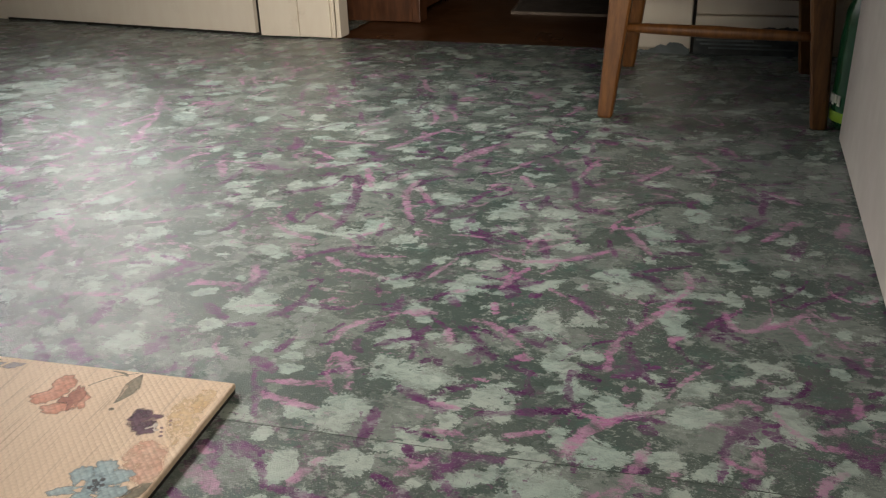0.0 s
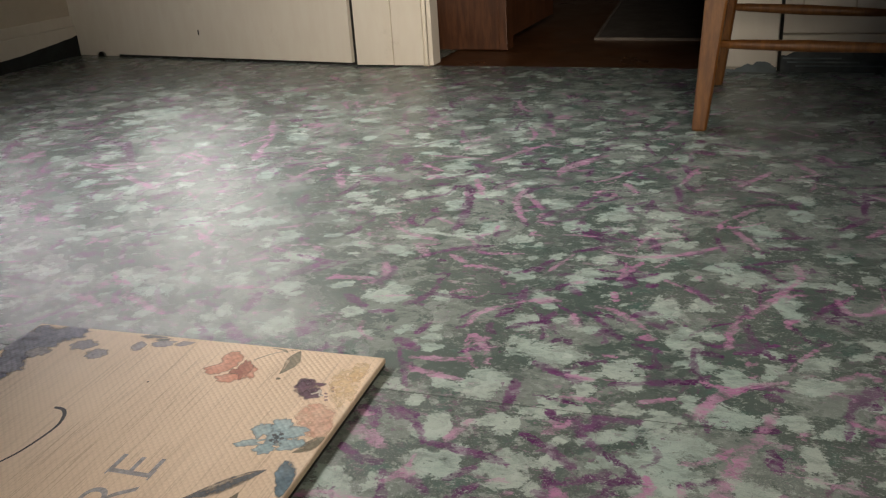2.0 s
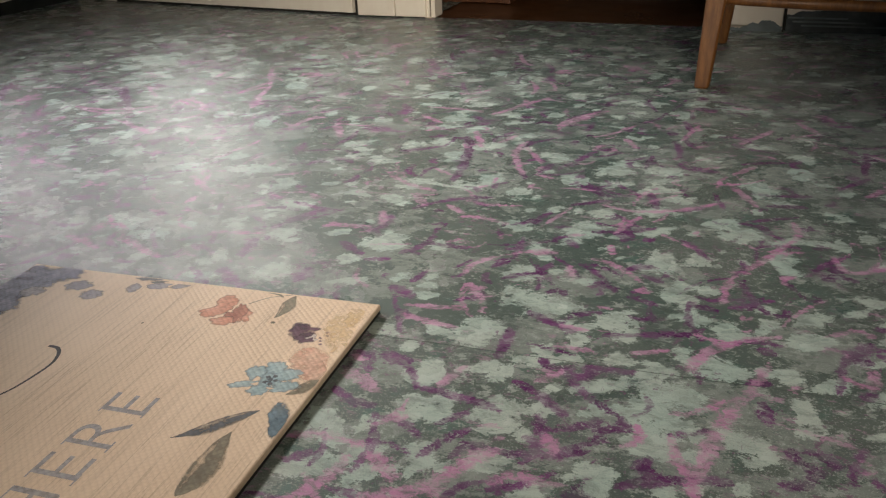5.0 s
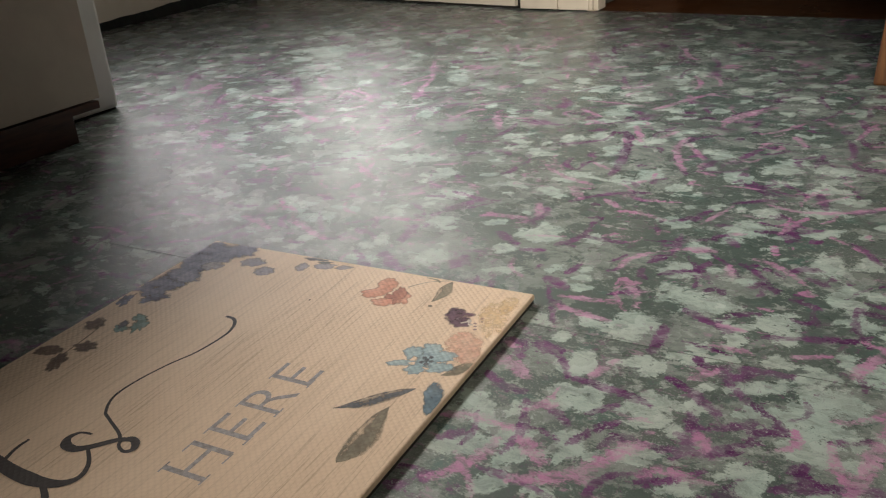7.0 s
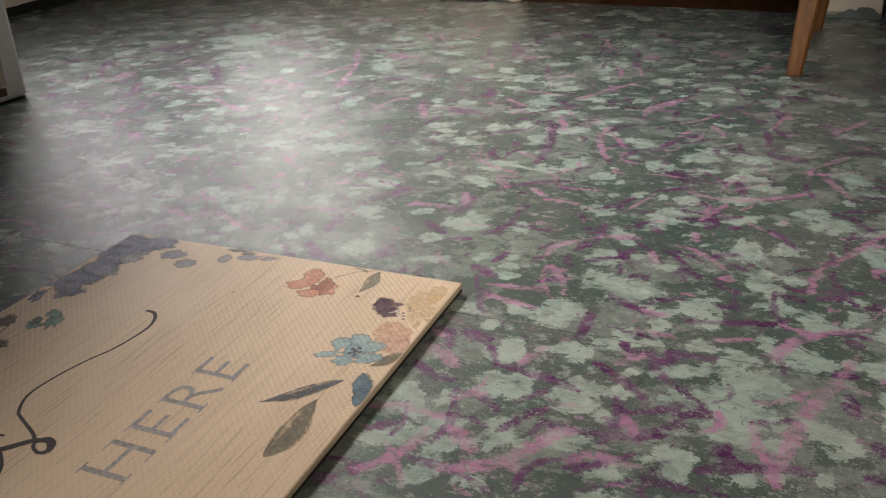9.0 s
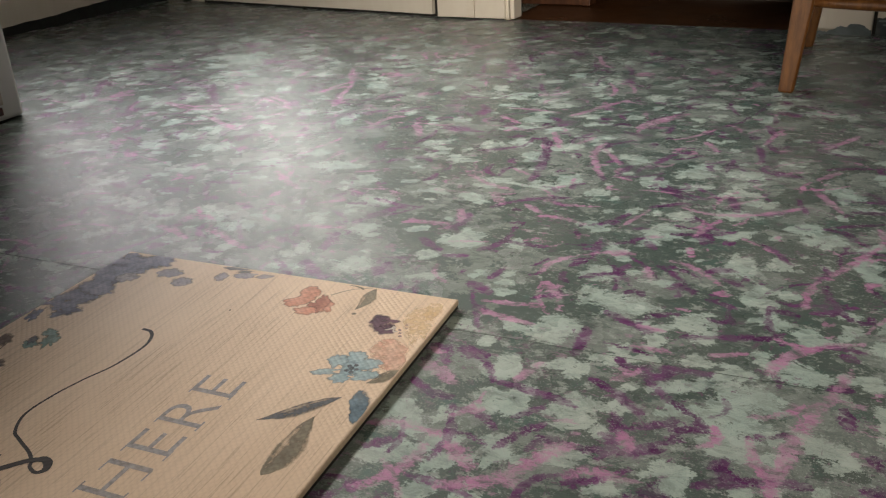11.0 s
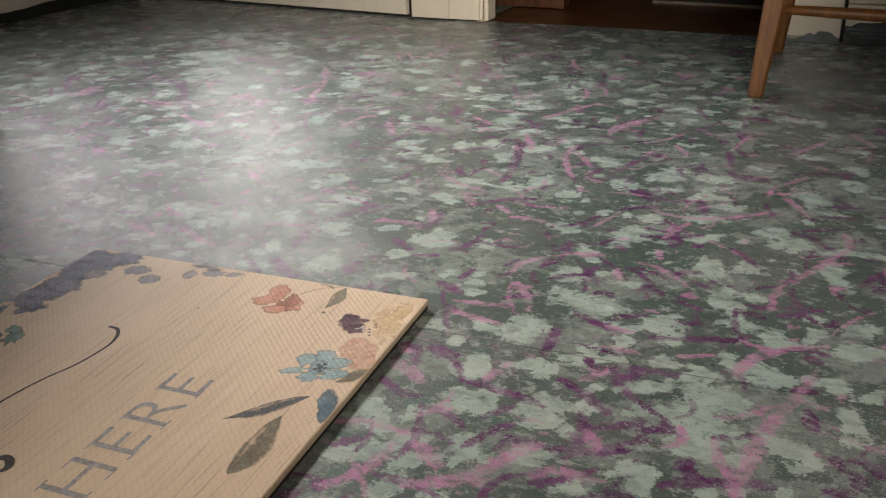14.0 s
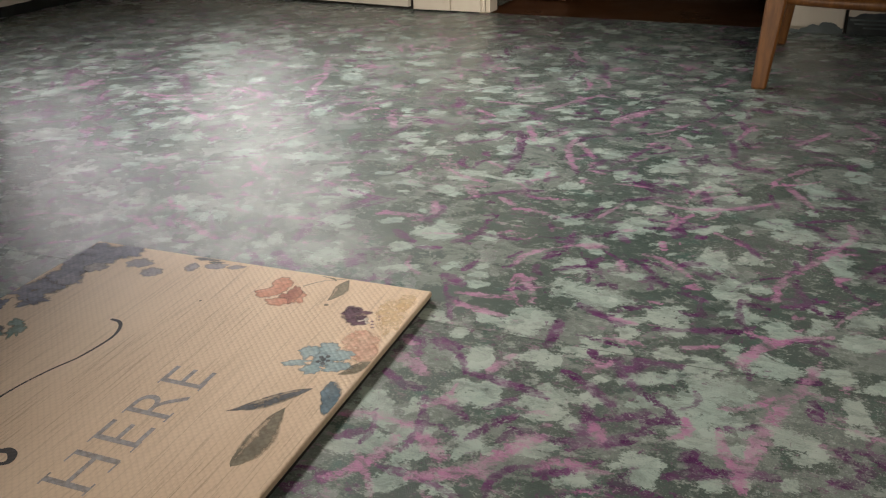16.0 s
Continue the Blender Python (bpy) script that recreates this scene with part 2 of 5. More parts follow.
def spot(layer, x, y, rx, ry, turn, strength):
    """One touch of the brush: a soft ellipse whose edge the paint's grain breaks up."""
    r = max(rx, ry) * 2.05
    s = window_of(x - r, x + r, y - r, y + r)
    dx, dy = gx[s] - x, gy[s] - y
    if not dx.size:
        return
    c, n = math.cos(radians(turn)), math.sin(radians(turn))
    d = np.sqrt(((dx * c + dy * n) / rx) ** 2 + ((dy * c - dx * n) / ry) ** 2)
    fields[layer][s] = np.maximum(fields[layer][s], strength * np.clip(1.02 - 0.5 * d, 0, 0.9))


touch = random.Random(21)


def dab(layer, x, y, rx, ry, turn=0.0, strength=1.0):
    """A dab of several overlapping touches, so that its outline is lobed and torn."""
    rx, ry = rx * 1.12, ry * 1.12
    if max(rx, ry) < 0.012:
        spot(layer, x, y, rx, ry, turn, strength)
        return
    c, n = math.cos(radians(turn)), math.sin(radians(turn))
    for k in range(9 if max(rx, ry) > 0.022 else 6):
        a, q = touch.uniform(0, 2 * math.pi), touch.uniform(0.1, 0.72)
        u, v = rx * q * math.cos(a), ry * q * math.sin(a)
        big = touch.uniform(0.38, 0.68)
        spot(layer, x + u * c - v * n, y + u * n + v * c, max(0.006, rx * big), max(0.005, ry * big * touch.uniform(0.5, 1.0)), turn + touch.uniform(-50, 50), strength)


def stroke(layer, width, *points, strength=1.0):
    """A brush stroke along a bent line, thinning at its ends."""
    pts = np.array(points, float)
    width = 0.0045 + 0.46 * width
    if len(pts) == 3:
        t = np.linspace(0, 1, 9)[:, None]
        pts = (1 - t) * (1 - 2 * t) * pts[0] + 4 * t * (1 - t) * pts[1] + t * (2 * t - 1) * pts[2]
    pad = width * 1.6
    s = window_of(pts[:, 0].min() - pad, pts[:, 0].max() + pad, pts[:, 1].min() - pad, pts[:, 1].max() + pad)
    x, y = gx[s], gy[s]
    if not x.size:
        return
    best = np.full(x.shape, 9.0)
    k = len(pts) - 1
    for i in range(k):
        a, b = pts[i], pts[i + 1]
        d = b - a
        t = np.clip(((x - a[0]) * d[0] + (y - a[1]) * d[1]) / max(1e-9, d @ d), 0, 1)
        at = (i + t) / k
        w = width * 0.5 * (0.65 + 0.35 * np.sin(np.pi * np.clip(at * 0.9 + 0.05, 0, 1)))
        best = np.minimum(best, np.hypot(x - a[0] - t * d[0], y - a[1] - t * d[1]) / w)
    fields[layer][s] = np.maximum(fields[layer][s], strength * np.clip(1.02 - 0.5 * best, 0, 0.85))


dab("mint", 0.025, -0.187, 0.018, 0.016, 22)
dab("mint", 0.048, -0.248, 0.021, 0.011, 22)
dab("mint", 0.069, -0.178, 0.010, 0.011, 21)
dab("mint", 0.112, -0.141, 0.017, 0.024, 24)
dab("mint", 0.095, -0.276, 0.019, 0.018, 23)
dab("mint", 0.087, -0.216, 0.013, 0.015, 23)
dab("mint", 0.134, -0.198, 0.014, 0.017, 21)
dab("mint", 0.093, -0.086, 0.012, 0.020, 22)
dab("mint", 0.146, 0.076, 0.042, 0.026, 22)
dab("mint", 0.111, 0.129, 0.019, 0.022, 20)
dab("mint", 0.107, -0.011, 0.024, 0.028, 22)
dab("mint", 0.185, 0.039, 0.006, 0.011, 18)
dab("mint", 0.182, -0.03, 0.013, 0.018, 22)
dab("mint", 0.21, -0.024, 0.011, 0.013, 22)
dab("mint", 0.209, 0.006, 0.015, 0.016, 21)
dab("mint", 0.053, -0.051, 0.011, 0.011, 23)
dab("mint", 0.087, -0.099, 0.020, 0.015, 24)
dab("mint", 0.146, -0.064, 0.016, 0.015, 22)
dab("mint", 0.022, 0.07, 0.010, 0.014, 21)
dab("mint", 0.022, -0.03, 0.010, 0.015, 23)
dab("mint", 0.125, 0.178, 0.008, 0.012, 22)
dab("mint", 0.171, -0.121, 0.027, 0.019, 23)
dab("mint", 0.206, -0.111, 0.010, 0.015, 21)
dab("mint", 0.251, -0.097, 0.017, 0.015, 21)
dab("mint", 0.246, -0.064, 0.025, 0.014, 22)
dab("mint", 0.207, -0.076, 0.006, 0.006, 23)
dab("mint", 0.265, -0.188, 0.018, 0.019, 24)
dab("mint", 0.222, -0.219, 0.013, 0.013, 23)
dab("mint", 0.124, -0.131, 0.008, 0.011, 23)
dab("mint", 0.2, -0.151, 0.008, 0.008, 25)
dab("mint", 0.259, 0.206, 0.019, 0.027, 22)
dab("mint", 0.237, 0.182, 0.011, 0.011, 22)
dab("mint", 0.238, 0.06, 0.018, 0.024, 22)
dab("mint", 0.287, 0.132, 0.016, 0.033, 22)
dab("mint", 0.29, 0.226, 0.012, 0.019, 21)
dab("mint", 0.384, 0.243, 0.016, 0.031, 21)
dab("mint", 0.251, -0.013, 0.012, 0.013, 20)
dab("mint", 0.283, -0.021, 0.017, 0.012, 23)
dab("mint", 0.342, 0.075, 0.013, 0.026, 22)
dab("mint", 0.341, -0.005, 0.027, 0.024, 23)
dab("mint", 0.412, 0.077, 0.012, 0.017, 21)
dab("mint", 0.306, 0.01, 0.009, 0.013, 24)
dab("mint", 0.372, 0.125, 0.016, 0.008, 23)
dab("mint", 0.379, 0.097, 0.016, 0.008, 22)
dab("mint", 0.308, -0.069, 0.026, 0.037, 22)
dab("mint", 0.297, -0.123, 0.021, 0.027, 24)
dab("mint", 0.38, -0.11, 0.014, 0.024, 23)
dab("mint", 0.414, -0.049, 0.010, 0.021, 23)
dab("mint", 0.394, 0.01, 0.015, 0.017, 22)
dab("mint", 0.359, -0.101, 0.004, 0.016, 27)
dab("mint", 0.328, -0.097, 0.009, 0.016, 24)
dab("mint", 0.373, -0.162, 0.008, 0.007, 22)
dab("mint", 0.319, -0.185, 0.009, 0.007, 22)
dab("mint", -0.077, 0.162, 0.023, 0.031, 20)
dab("mint", -0.009, 0.179, 0.010, 0.022, 23)
dab("mint", -0.093, 0.106, 0.013, 0.016, 22)
dab("mint", -0.153, 0.55, 0.014, 0.023, 19)
dab("mint", -0.04, 0.367, 0.008, 0.017, 18)
dab("mint", -0.021, 0.405, 0.018, 0.024, 19)
dab("mint", 0.039, 0.534, 0.015, 0.027, 17)
dab("mint", -0.11, 0.503, 0.018, 0.021, 18)
dab("mint", 0.066, 0.259, 0.018, 0.019, 21)
dab("mint", 0.106, 0.201, 0.017, 0.017, 21)
dab("mint", -0.264, 0.488, 0.016, 0.015, 18)
dab("mint", 0.088, 0.438, 0.008, 0.029, 18)
dab("mint", 0.034, 0.371, 0.016, 0.017, 21)
dab("mint", 0.097, 0.442, 0.014, 0.029, 19)
dab("mint", 0.157, 0.265, 0.022, 0.026, 21)
dab("mint", 0.162, 0.325, 0.021, 0.019, 21)
dab("mint", 0.208, 0.5, 0.018, 0.024, 20)
dab("mint", 0.208, 0.426, 0.015, 0.013, 20)
dab("mint", 0.237, 0.439, 0.009, 0.011, 18)
dab("mint", 0.299, 0.329, 0.013, 0.018, 20)
dab("mint", 0.318, 0.304, 0.010, 0.013, 21)
dab("mint", 0.336, 0.294, 0.011, 0.013, 21)
dab("mint", 0.343, 0.467, 0.018, 0.032, 19)
dab("mint", 0.344, 0.389, 0.005, 0.015, 24)
dab("mint", 0.156, 0.524, 0.022, 0.009, 20)
dab("mint", 0.145, 0.49, 0.020, 0.024, 21)
dab("mint", 0.329, 0.654, 0.021, 0.010, 20)
dab("mint", 0.232, 0.289, 0.020, 0.013, 20)
dab("mint", 0.396, 0.619, 0.015, 0.013, 20)
dab("mint", 0.264, 0.694, 0.013, 0.008, 21)
dab("mint", 0.395, 0.549, 0.018, 0.018, 20)
dab("mint", -0.249, 0.241, 0.036, 0.019, 20)
dab("mint", -0.284, 0.153, 0.019, 0.015, 21)
dab("mint", -0.256, 0.062, 0.018, 0.017, 22)
dab("mint", -0.242, 0.019, 0.017, 0.012, 21)
dab("mint", -0.312, 0.306, 0.025, 0.019, 20)
dab("mint", -0.163, 0.058, 0.024, 0.020, 22)
dab("mint", 0.471, 0.335, 0.013, 0.018, 18)
dab("mint", 0.442, 0.314, 0.008, 0.022, 18)
dab("mint", 0.416, 0.306, 0.009, 0.015, 18)
dab("mint", 0.495, 0.388, 0.012, 0.012, 18)
dab("mint", 0.512, 0.348, 0.005, 0.019, 17)
dab("mint", 0.554, 0.261, 0.012, 0.010, 20)
dab("mint", 0.502, 0.074, 0.017, 0.020, 18)
dab("mint", 0.545, 0.181, 0.008, 0.017, 17)
dab("mint", 0.416, 0.073, 0.020, 0.016, 19)
stroke("pink", 0.016, (0.017, -0.214), (0.048, -0.205), (0.079, -0.207))
stroke("pink", 0.022, (0.075, -0.225), (0.072, -0.258), (0.047, -0.293))
stroke("pink", 0.03, (0.096, -0.216), (0.121, -0.235))
stroke("pink", 0.025, (0.11, -0.264), (0.148, -0.24), (0.163, -0.219))
stroke("pink", 0.03, (0.018, -0.111), (0.054, -0.13))
stroke("pink", 0.01, (0.084, -0.169), (0.099, -0.16))
stroke("pink", 0.011, (0.05, 0.112), (0.053, 0.141), (0.075, 0.168))
stroke("pink", 0.02, (0.066, 0.088), (0.084, 0.066))
stroke("pink", 0.02, (0.159, 0.163), (0.17, 0.132))
stroke("pink", 0.016, (0.018, 0.025), (0.049, 0.03), (0.079, 0.036))
stroke("pink", 0.012, (0.02, 0.005), (0.049, -0.0), (0.085, -0.005))
stroke("pink", 0.014, (0.108, -0.106), (0.119, -0.07))
stroke("pink", 0.008, (0.083, 0.174), (0.111, 0.194), (0.135, 0.195))
stroke("pink", 0.012, (0.191, -0.07), (0.206, -0.05))
stroke("pink", 0.01, (0.189, -0.008), (0.224, -0.005))
stroke("pink", 0.008, (0.184, 0.032), (0.21, 0.03))
stroke("pink", 0.02, (0.219, -0.148), (0.23, -0.163))
stroke("pink", 0.02, (0.213, -0.205), (0.23, -0.201))
stroke("pink", 0.015, (0.194, -0.217), (0.207, -0.2))
stroke("pink", 0.03, (0.157, -0.24), (0.167, -0.206), (0.185, -0.178))
stroke("pink", 0.01, (0.231, -0.205), (0.248, -0.201))
stroke("pink", 0.012, (0.179, 0.192), (0.207, 0.182), (0.242, 0.15))
stroke("pink", 0.014, (0.348, 0.214), (0.368, 0.255), (0.392, 0.311))
stroke("pink", 0.014, (0.331, 0.13), (0.33, 0.163), (0.336, 0.194))
stroke("pink", 0.01, (0.262, 0.002), (0.291, 0.017))
stroke("pink", 0.025, (0.315, -0.01), (0.328, 0.027), (0.348, 0.048))
stroke("pink", 0.008, (0.311, 0.054), (0.333, 0.048))
stroke("pink", 0.01, (0.352, 0.056), (0.39, 0.074))
stroke("pink", 0.006, (0.206, 0.08), (0.224, 0.08))
stroke("pink", 0.026, (0.341, -0.161), (0.351, -0.088), (0.37, -0.031))
stroke("pink", 0.013, (0.313, -0.116), (0.331, -0.159))
stroke("pink", 0.02, (0.342, -0.182), (0.337, -0.163))
stroke("pink", 0.016, (0.37, -0.031), (0.382, 0.022))
stroke("pink", 0.02, (-0.119, 0.619), (-0.082, 0.545))
stroke("pink", 0.018, (-0.021, 0.588), (-0.02, 0.527), (0.017, 0.444))
stroke("pink", 0.015, (-0.012, 0.56), (0.031, 0.497))
stroke("pink", 0.014, (-0.184, 0.404), (-0.135, 0.364), (-0.083, 0.346))
stroke("pink", 0.022, (-0.105, 0.326), (-0.073, 0.291))
stroke("pink", 0.017, (-0.042, 0.298), (-0.015, 0.28))
stroke("pink", 0.016, (-0.01, 0.267), (0.016, 0.271), (0.051, 0.26))
stroke("pink", 0.012, (-0.113, 0.43), (-0.084, 0.413))
stroke("pink", 0.006, (-0.001, 0.187), (0.015, 0.202))
stroke("pink", 0.02, (-0.118, 0.253), (-0.101, 0.217))
stroke("pink", 0.012, (-0.169, 0.202), (-0.128, 0.196))
stroke("pink", 0.008, (0.036, 0.446), (0.064, 0.436))
stroke("pink", 0.02, (-0.355, 0.575), (-0.333, 0.537))
stroke("pink", 0.02, (0.005, 0.696), (0.027, 0.746), (0.057, 0.785))
stroke("pink", 0.01, (0.076, 0.643), (0.105, 0.672), (0.128, 0.72))
stroke("pink", 0.015, (0.127, 0.645), (0.151, 0.602))
stroke("pink", 0.018, (0.306, 0.523), (0.329, 0.561))
stroke("pink", 0.016, (0.299, 0.485), (0.321, 0.448), (0.345, 0.404))
stroke("pink", 0.012, (0.154, 0.358), (0.221, 0.352), (0.294, 0.402))
stroke("pink", 0.012, (0.188, 0.272), (0.208, 0.329))
stroke("pink", 0.006, (0.209, 0.385), (0.242, 0.419))
stroke("pink", 0.012, (0.3, 0.668), (0.34, 0.727))
stroke("pink", 0.016, (0.39, 0.363), (0.397, 0.33), (0.389, 0.301))
stroke("pink", 0.01, (0.19, 0.233), (0.198, 0.211))
stroke("pink", 0.022, (-0.461, 0.3), (-0.384, 0.249))
stroke("pink", 0.018, (-0.402, 0.205), (-0.402, 0.229))
stroke("pink", 0.014, (-0.301, 0.131), (-0.238, 0.145))
stroke("pink", 0.014, (-0.437, 0.547), (-0.44, 0.622), (-0.415, 0.63))
stroke("pink", 0.034, (-1.088, 0.589), (-1.065, 0.606))
stroke("pink", 0.014, (-0.929, 0.569), (-0.83, 0.557), (-0.766, 0.599))
stroke("pink", 0.01, (-0.802, 0.524), (-0.665, 0.471))
stroke("pink", 0.02, (-0.639, 0.803), (-0.718, 0.941))
stroke("pink", 0.02, (-0.586, 0.657), (-0.605, 0.717))
stroke("pink", 0.014, (-0.676, 0.742), (-0.638, 0.813))
stroke("pink", 0.012, (-0.844, 1.438), (-0.74, 1.341))
stroke("pink", 0.012, (-0.375, 1.014), (-0.288, 0.961))
stroke("pink", 0.012, (-0.764, 0.668), (-0.655, 0.613))
stroke("pink", 0.012, (-0.546, 1.176), (-0.515, 1.309))
stroke("pink", 0.01, (-0.228, 0.837), (-0.186, 0.881))
stroke("pink", 0.014, (0.435, 0.277), (0.444, 0.247), (0.456, 0.239))
stroke("pink", 0.012, (0.456, 0.239), (0.493, 0.263), (0.526, 0.307))
stroke("pink", 0.012, (0.504, 0.26), (0.519, 0.229))
stroke("pink", 0.02, (0.478, 0.482), (0.5, 0.517), (0.515, 0.552))
stroke("pink", 0.03, (0.569, 0.52), (0.579, 0.562))
stroke("pink", 0.012, (0.43, 0.089), (0.452, 0.104))
stroke("pink", 0.02, (0.467, 0.008), (0.469, 0.036))
stroke("pink", 0.02, (0.554, 0.139), (0.553, 0.111))
stroke("pink", 0.014, (0.521, 0.078), (0.547, 0.087))
stroke("pink", 0.02, (0.488, 0.653), (0.525, 0.619))
stroke("pink", 0.012, (0.517, 0.056), (0.542, 0.056))
stroke("plum", 0.015, (0.021, -0.14), (0.045, -0.152), (0.065, -0.153))
stroke("plum", 0.015, (0.032, -0.243), (0.045, -0.229))
stroke("plum", 0.034, (0.041, -0.074), (0.062, -0.08))
stroke("plum", 0.02, (0.039, -0.305), (0.03, -0.314))
stroke("plum", 0.03, (-0.011, 0.058), (0.013, 0.045))
stroke("plum", 0.02, (0.015, 0.01), (0.026, 0.008))
stroke("plum", 0.012, (0.001, 0.078), (0.005, 0.103))
stroke("plum", 0.022, (0.077, 0.142), (0.081, 0.16))
stroke("plum", 0.014, (0.146, 0.049), (0.167, 0.038), (0.2, 0.026))
stroke("plum", 0.016, (0.138, 0.008), (0.144, -0.043))
stroke("plum", 0.015, (0.13, 0.144), (0.138, 0.163))
stroke("plum", 0.02, (0.211, -0.048), (0.228, -0.051), (0.235, -0.038))
stroke("plum", 0.01, (0.064, 0.05), (0.081, 0.064))
stroke("plum", 0.014, (0.172, -0.078), (0.198, -0.093), (0.227, -0.116))
stroke("plum", 0.014, (0.247, -0.119), (0.262, -0.123), (0.282, -0.117))
stroke("plum", 0.012, (0.272, -0.104), (0.283, -0.118))
stroke("plum", 0.01, (0.156, -0.178), (0.178, -0.177))
stroke("plum", 0.014, (0.185, -0.178), (0.209, -0.176), (0.237, -0.168))
stroke("plum", 0.008, (0.236, -0.166), (0.254, -0.157))
stroke("plum", 0.008, (0.128, -0.16), (0.147, -0.136))
stroke("plum", 0.012, (0.154, -0.199), (0.162, -0.18))
stroke("plum", 0.03, (0.198, -0.215), (0.205, -0.22))
stroke("plum", 0.03, (0.253, -0.213), (0.266, -0.211))
stroke("plum", 0.012, (0.224, -0.039), (0.244, -0.034), (0.267, -0.032))
stroke("plum", 0.012, (0.196, 0.135), (0.22, 0.126))
stroke("plum", 0.012, (0.237, 0.112), (0.265, 0.103))
stroke("plum", 0.016, (0.242, 0.165), (0.261, 0.157))
stroke("plum", 0.014, (0.263, 0.038), (0.306, 0.052))
stroke("plum", 0.008, (0.23, 0.027), (0.256, 0.035))
stroke("plum", 0.014, (0.306, 0.113), (0.325, 0.108))
stroke("plum", 0.015, (0.338, 0.119), (0.361, 0.129))
stroke("plum", 0.008, (0.36, 0.135), (0.378, 0.148))
stroke("plum", 0.006, (0.386, 0.199), (0.409, 0.161))
stroke("plum", 0.02, (0.373, 0.045), (0.383, 0.038))
stroke("plum", 0.01, (0.278, 0.267), (0.305, 0.228))
stroke("plum", 0.026, (0.3, -0.153), (0.306, -0.176))
stroke("plum", 0.018, (0.288, -0.188), (0.326, -0.168), (0.363, -0.158))
stroke("plum", 0.018, (0.38, -0.045), (0.386, -0.069))
stroke("plum", 0.018, (0.405, -0.105), (0.418, -0.122), (0.428, -0.124))
stroke("plum", 0.022, (0.403, -0.149), (0.422, -0.137))
stroke("plum", 0.012, (0.366, -0.019), (0.382, -0.012))
stroke("plum", 0.012, (-0.083, 0.277), (-0.046, 0.319), (0.003, 0.342))
stroke("plum", 0.02, (-0.07, 0.413), (-0.09, 0.488), (-0.108, 0.574))
stroke("plum", 0.01, (-0.186, 0.5), (-0.142, 0.536))
stroke("plum", 0.008, (-0.299, 0.583), (-0.237, 0.59))
stroke("plum", 0.012, (-0.139, 0.579), (-0.115, 0.581))
stroke("plum", 0.01, (-0.069, 0.603), (-0.059, 0.633))
stroke("plum", 0.012, (0.038, 0.452), (0.047, 0.495))
stroke("plum", 0.01, (0.115, 0.268), (0.131, 0.274))
stroke("plum", 0.012, (-0.043, 0.143), (-0.026, 0.164))
stroke("plum", 0.018, (-0.124, 0.149), (-0.088, 0.126))
stroke("plum", 0.012, (-0.074, 0.114), (-0.049, 0.124))
stroke("plum", 0.018, (0.079, 0.52), (0.094, 0.567))
stroke("plum", 0.012, (0.182, 0.516), (0.182, 0.57))
stroke("plum", 0.02, (0.142, 0.232), (0.153, 0.219))
stroke("plum", 0.012, (0.189, 0.268), (0.211, 0.259))
stroke("plum", 0.016, (0.206, 0.416), (0.223, 0.363))
stroke("plum", 0.012, (0.371, 0.414), (0.397, 0.423))
stroke("plum", 0.008, (0.336, 0.352), (0.392, 0.383))
stroke("plum", 0.012, (0.268, 0.272), (0.286, 0.253))
stroke("plum", 0.014, (0.203, 0.762), (0.225, 0.703))
stroke("plum", 0.008, (0.243, 0.538), (0.283, 0.527))
stroke("plum", 0.025, (-0.227, 0.082), (-0.235, 0.126))
stroke("plum", 0.03, (-0.226, 0.038), (-0.195, 0.016))
stroke("plum", 0.03, (-0.127, 0.043), (-0.126, 0.068))
stroke("plum", 0.012, (-0.235, 0.166), (-0.205, 0.22))
stroke("plum", 0.02, (-1.227, 0.676), (-1.137, 0.574))
stroke("plum", 0.02, (-0.951, 0.733), (-0.831, 0.6))
stroke("plum", 0.012, (-1.032, 0.735), (-0.933, 0.713))
stroke("plum", 0.015, (-0.913, 0.745), (-0.83, 0.755))
stroke("plum", 0.02, (-1.217, 0.825), (-1.153, 0.814))
stroke("plum", 0.03, (-1.002, 0.377), (-0.996, 0.399))
stroke("plum", 0.02, (-0.982, 0.508), (-1.01, 0.566))
stroke("plum", 0.025, (-0.308, 0.746), (-0.277, 0.703))
stroke("plum", 0.02, (-0.394, 1.094), (-0.351, 1.021))
stroke("plum", 0.012, (-0.313, 0.589), (-0.246, 0.587))
stroke("plum", 0.012, (-0.452, 1.304), (-0.409, 1.388))
stroke("plum", 0.014, (0.475, 0.57), (0.48, 0.662))
stroke("plum", 0.01, (0.443, 0.499), (0.479, 0.551))
stroke("plum", 0.02, (0.511, 0.439), (0.523, 0.487))
stroke("plum", 0.04, (0.579, 0.487), (0.597, 0.475))
stroke("plum", 0.024, (0.448, 0.05), (0.467, 0.083))
stroke("plum", 0.012, (0.474, 0.067), (0.497, 0.053))
stroke("plum", 0.014, (0.55, 0.21), (0.568, 0.184))
stroke("plum", 0.025, (0.538, 0.063), (0.551, 0.043))
dab("mint", -1.386, 0.758, 0.017, 0.021, 18)
dab("mint", -1.252, 0.769, 0.020, 0.039, 18)
dab("mint", -1.131, 0.538, 0.023, 0.041, 19)
dab("mint", -1.270, 0.567, 0.016, 0.023, 18)
dab("mint", -1.279, 0.644, 0.013, 0.024, 18)
dab("mint", -1.242, 0.602, 0.016, 0.023, 18)
dab("mint", -1.124, 0.503, 0.017, 0.015, 19)
dab("mint", -1.264, 0.873, 0.024, 0.021, 17)
dab("mint", -1.203, 0.905, 0.017, 0.022, 17)
dab("mint", -1.059, 0.879, 0.023, 0.026, 18)
dab("mint", -1.098, 0.978, 0.032, 0.042, 17)
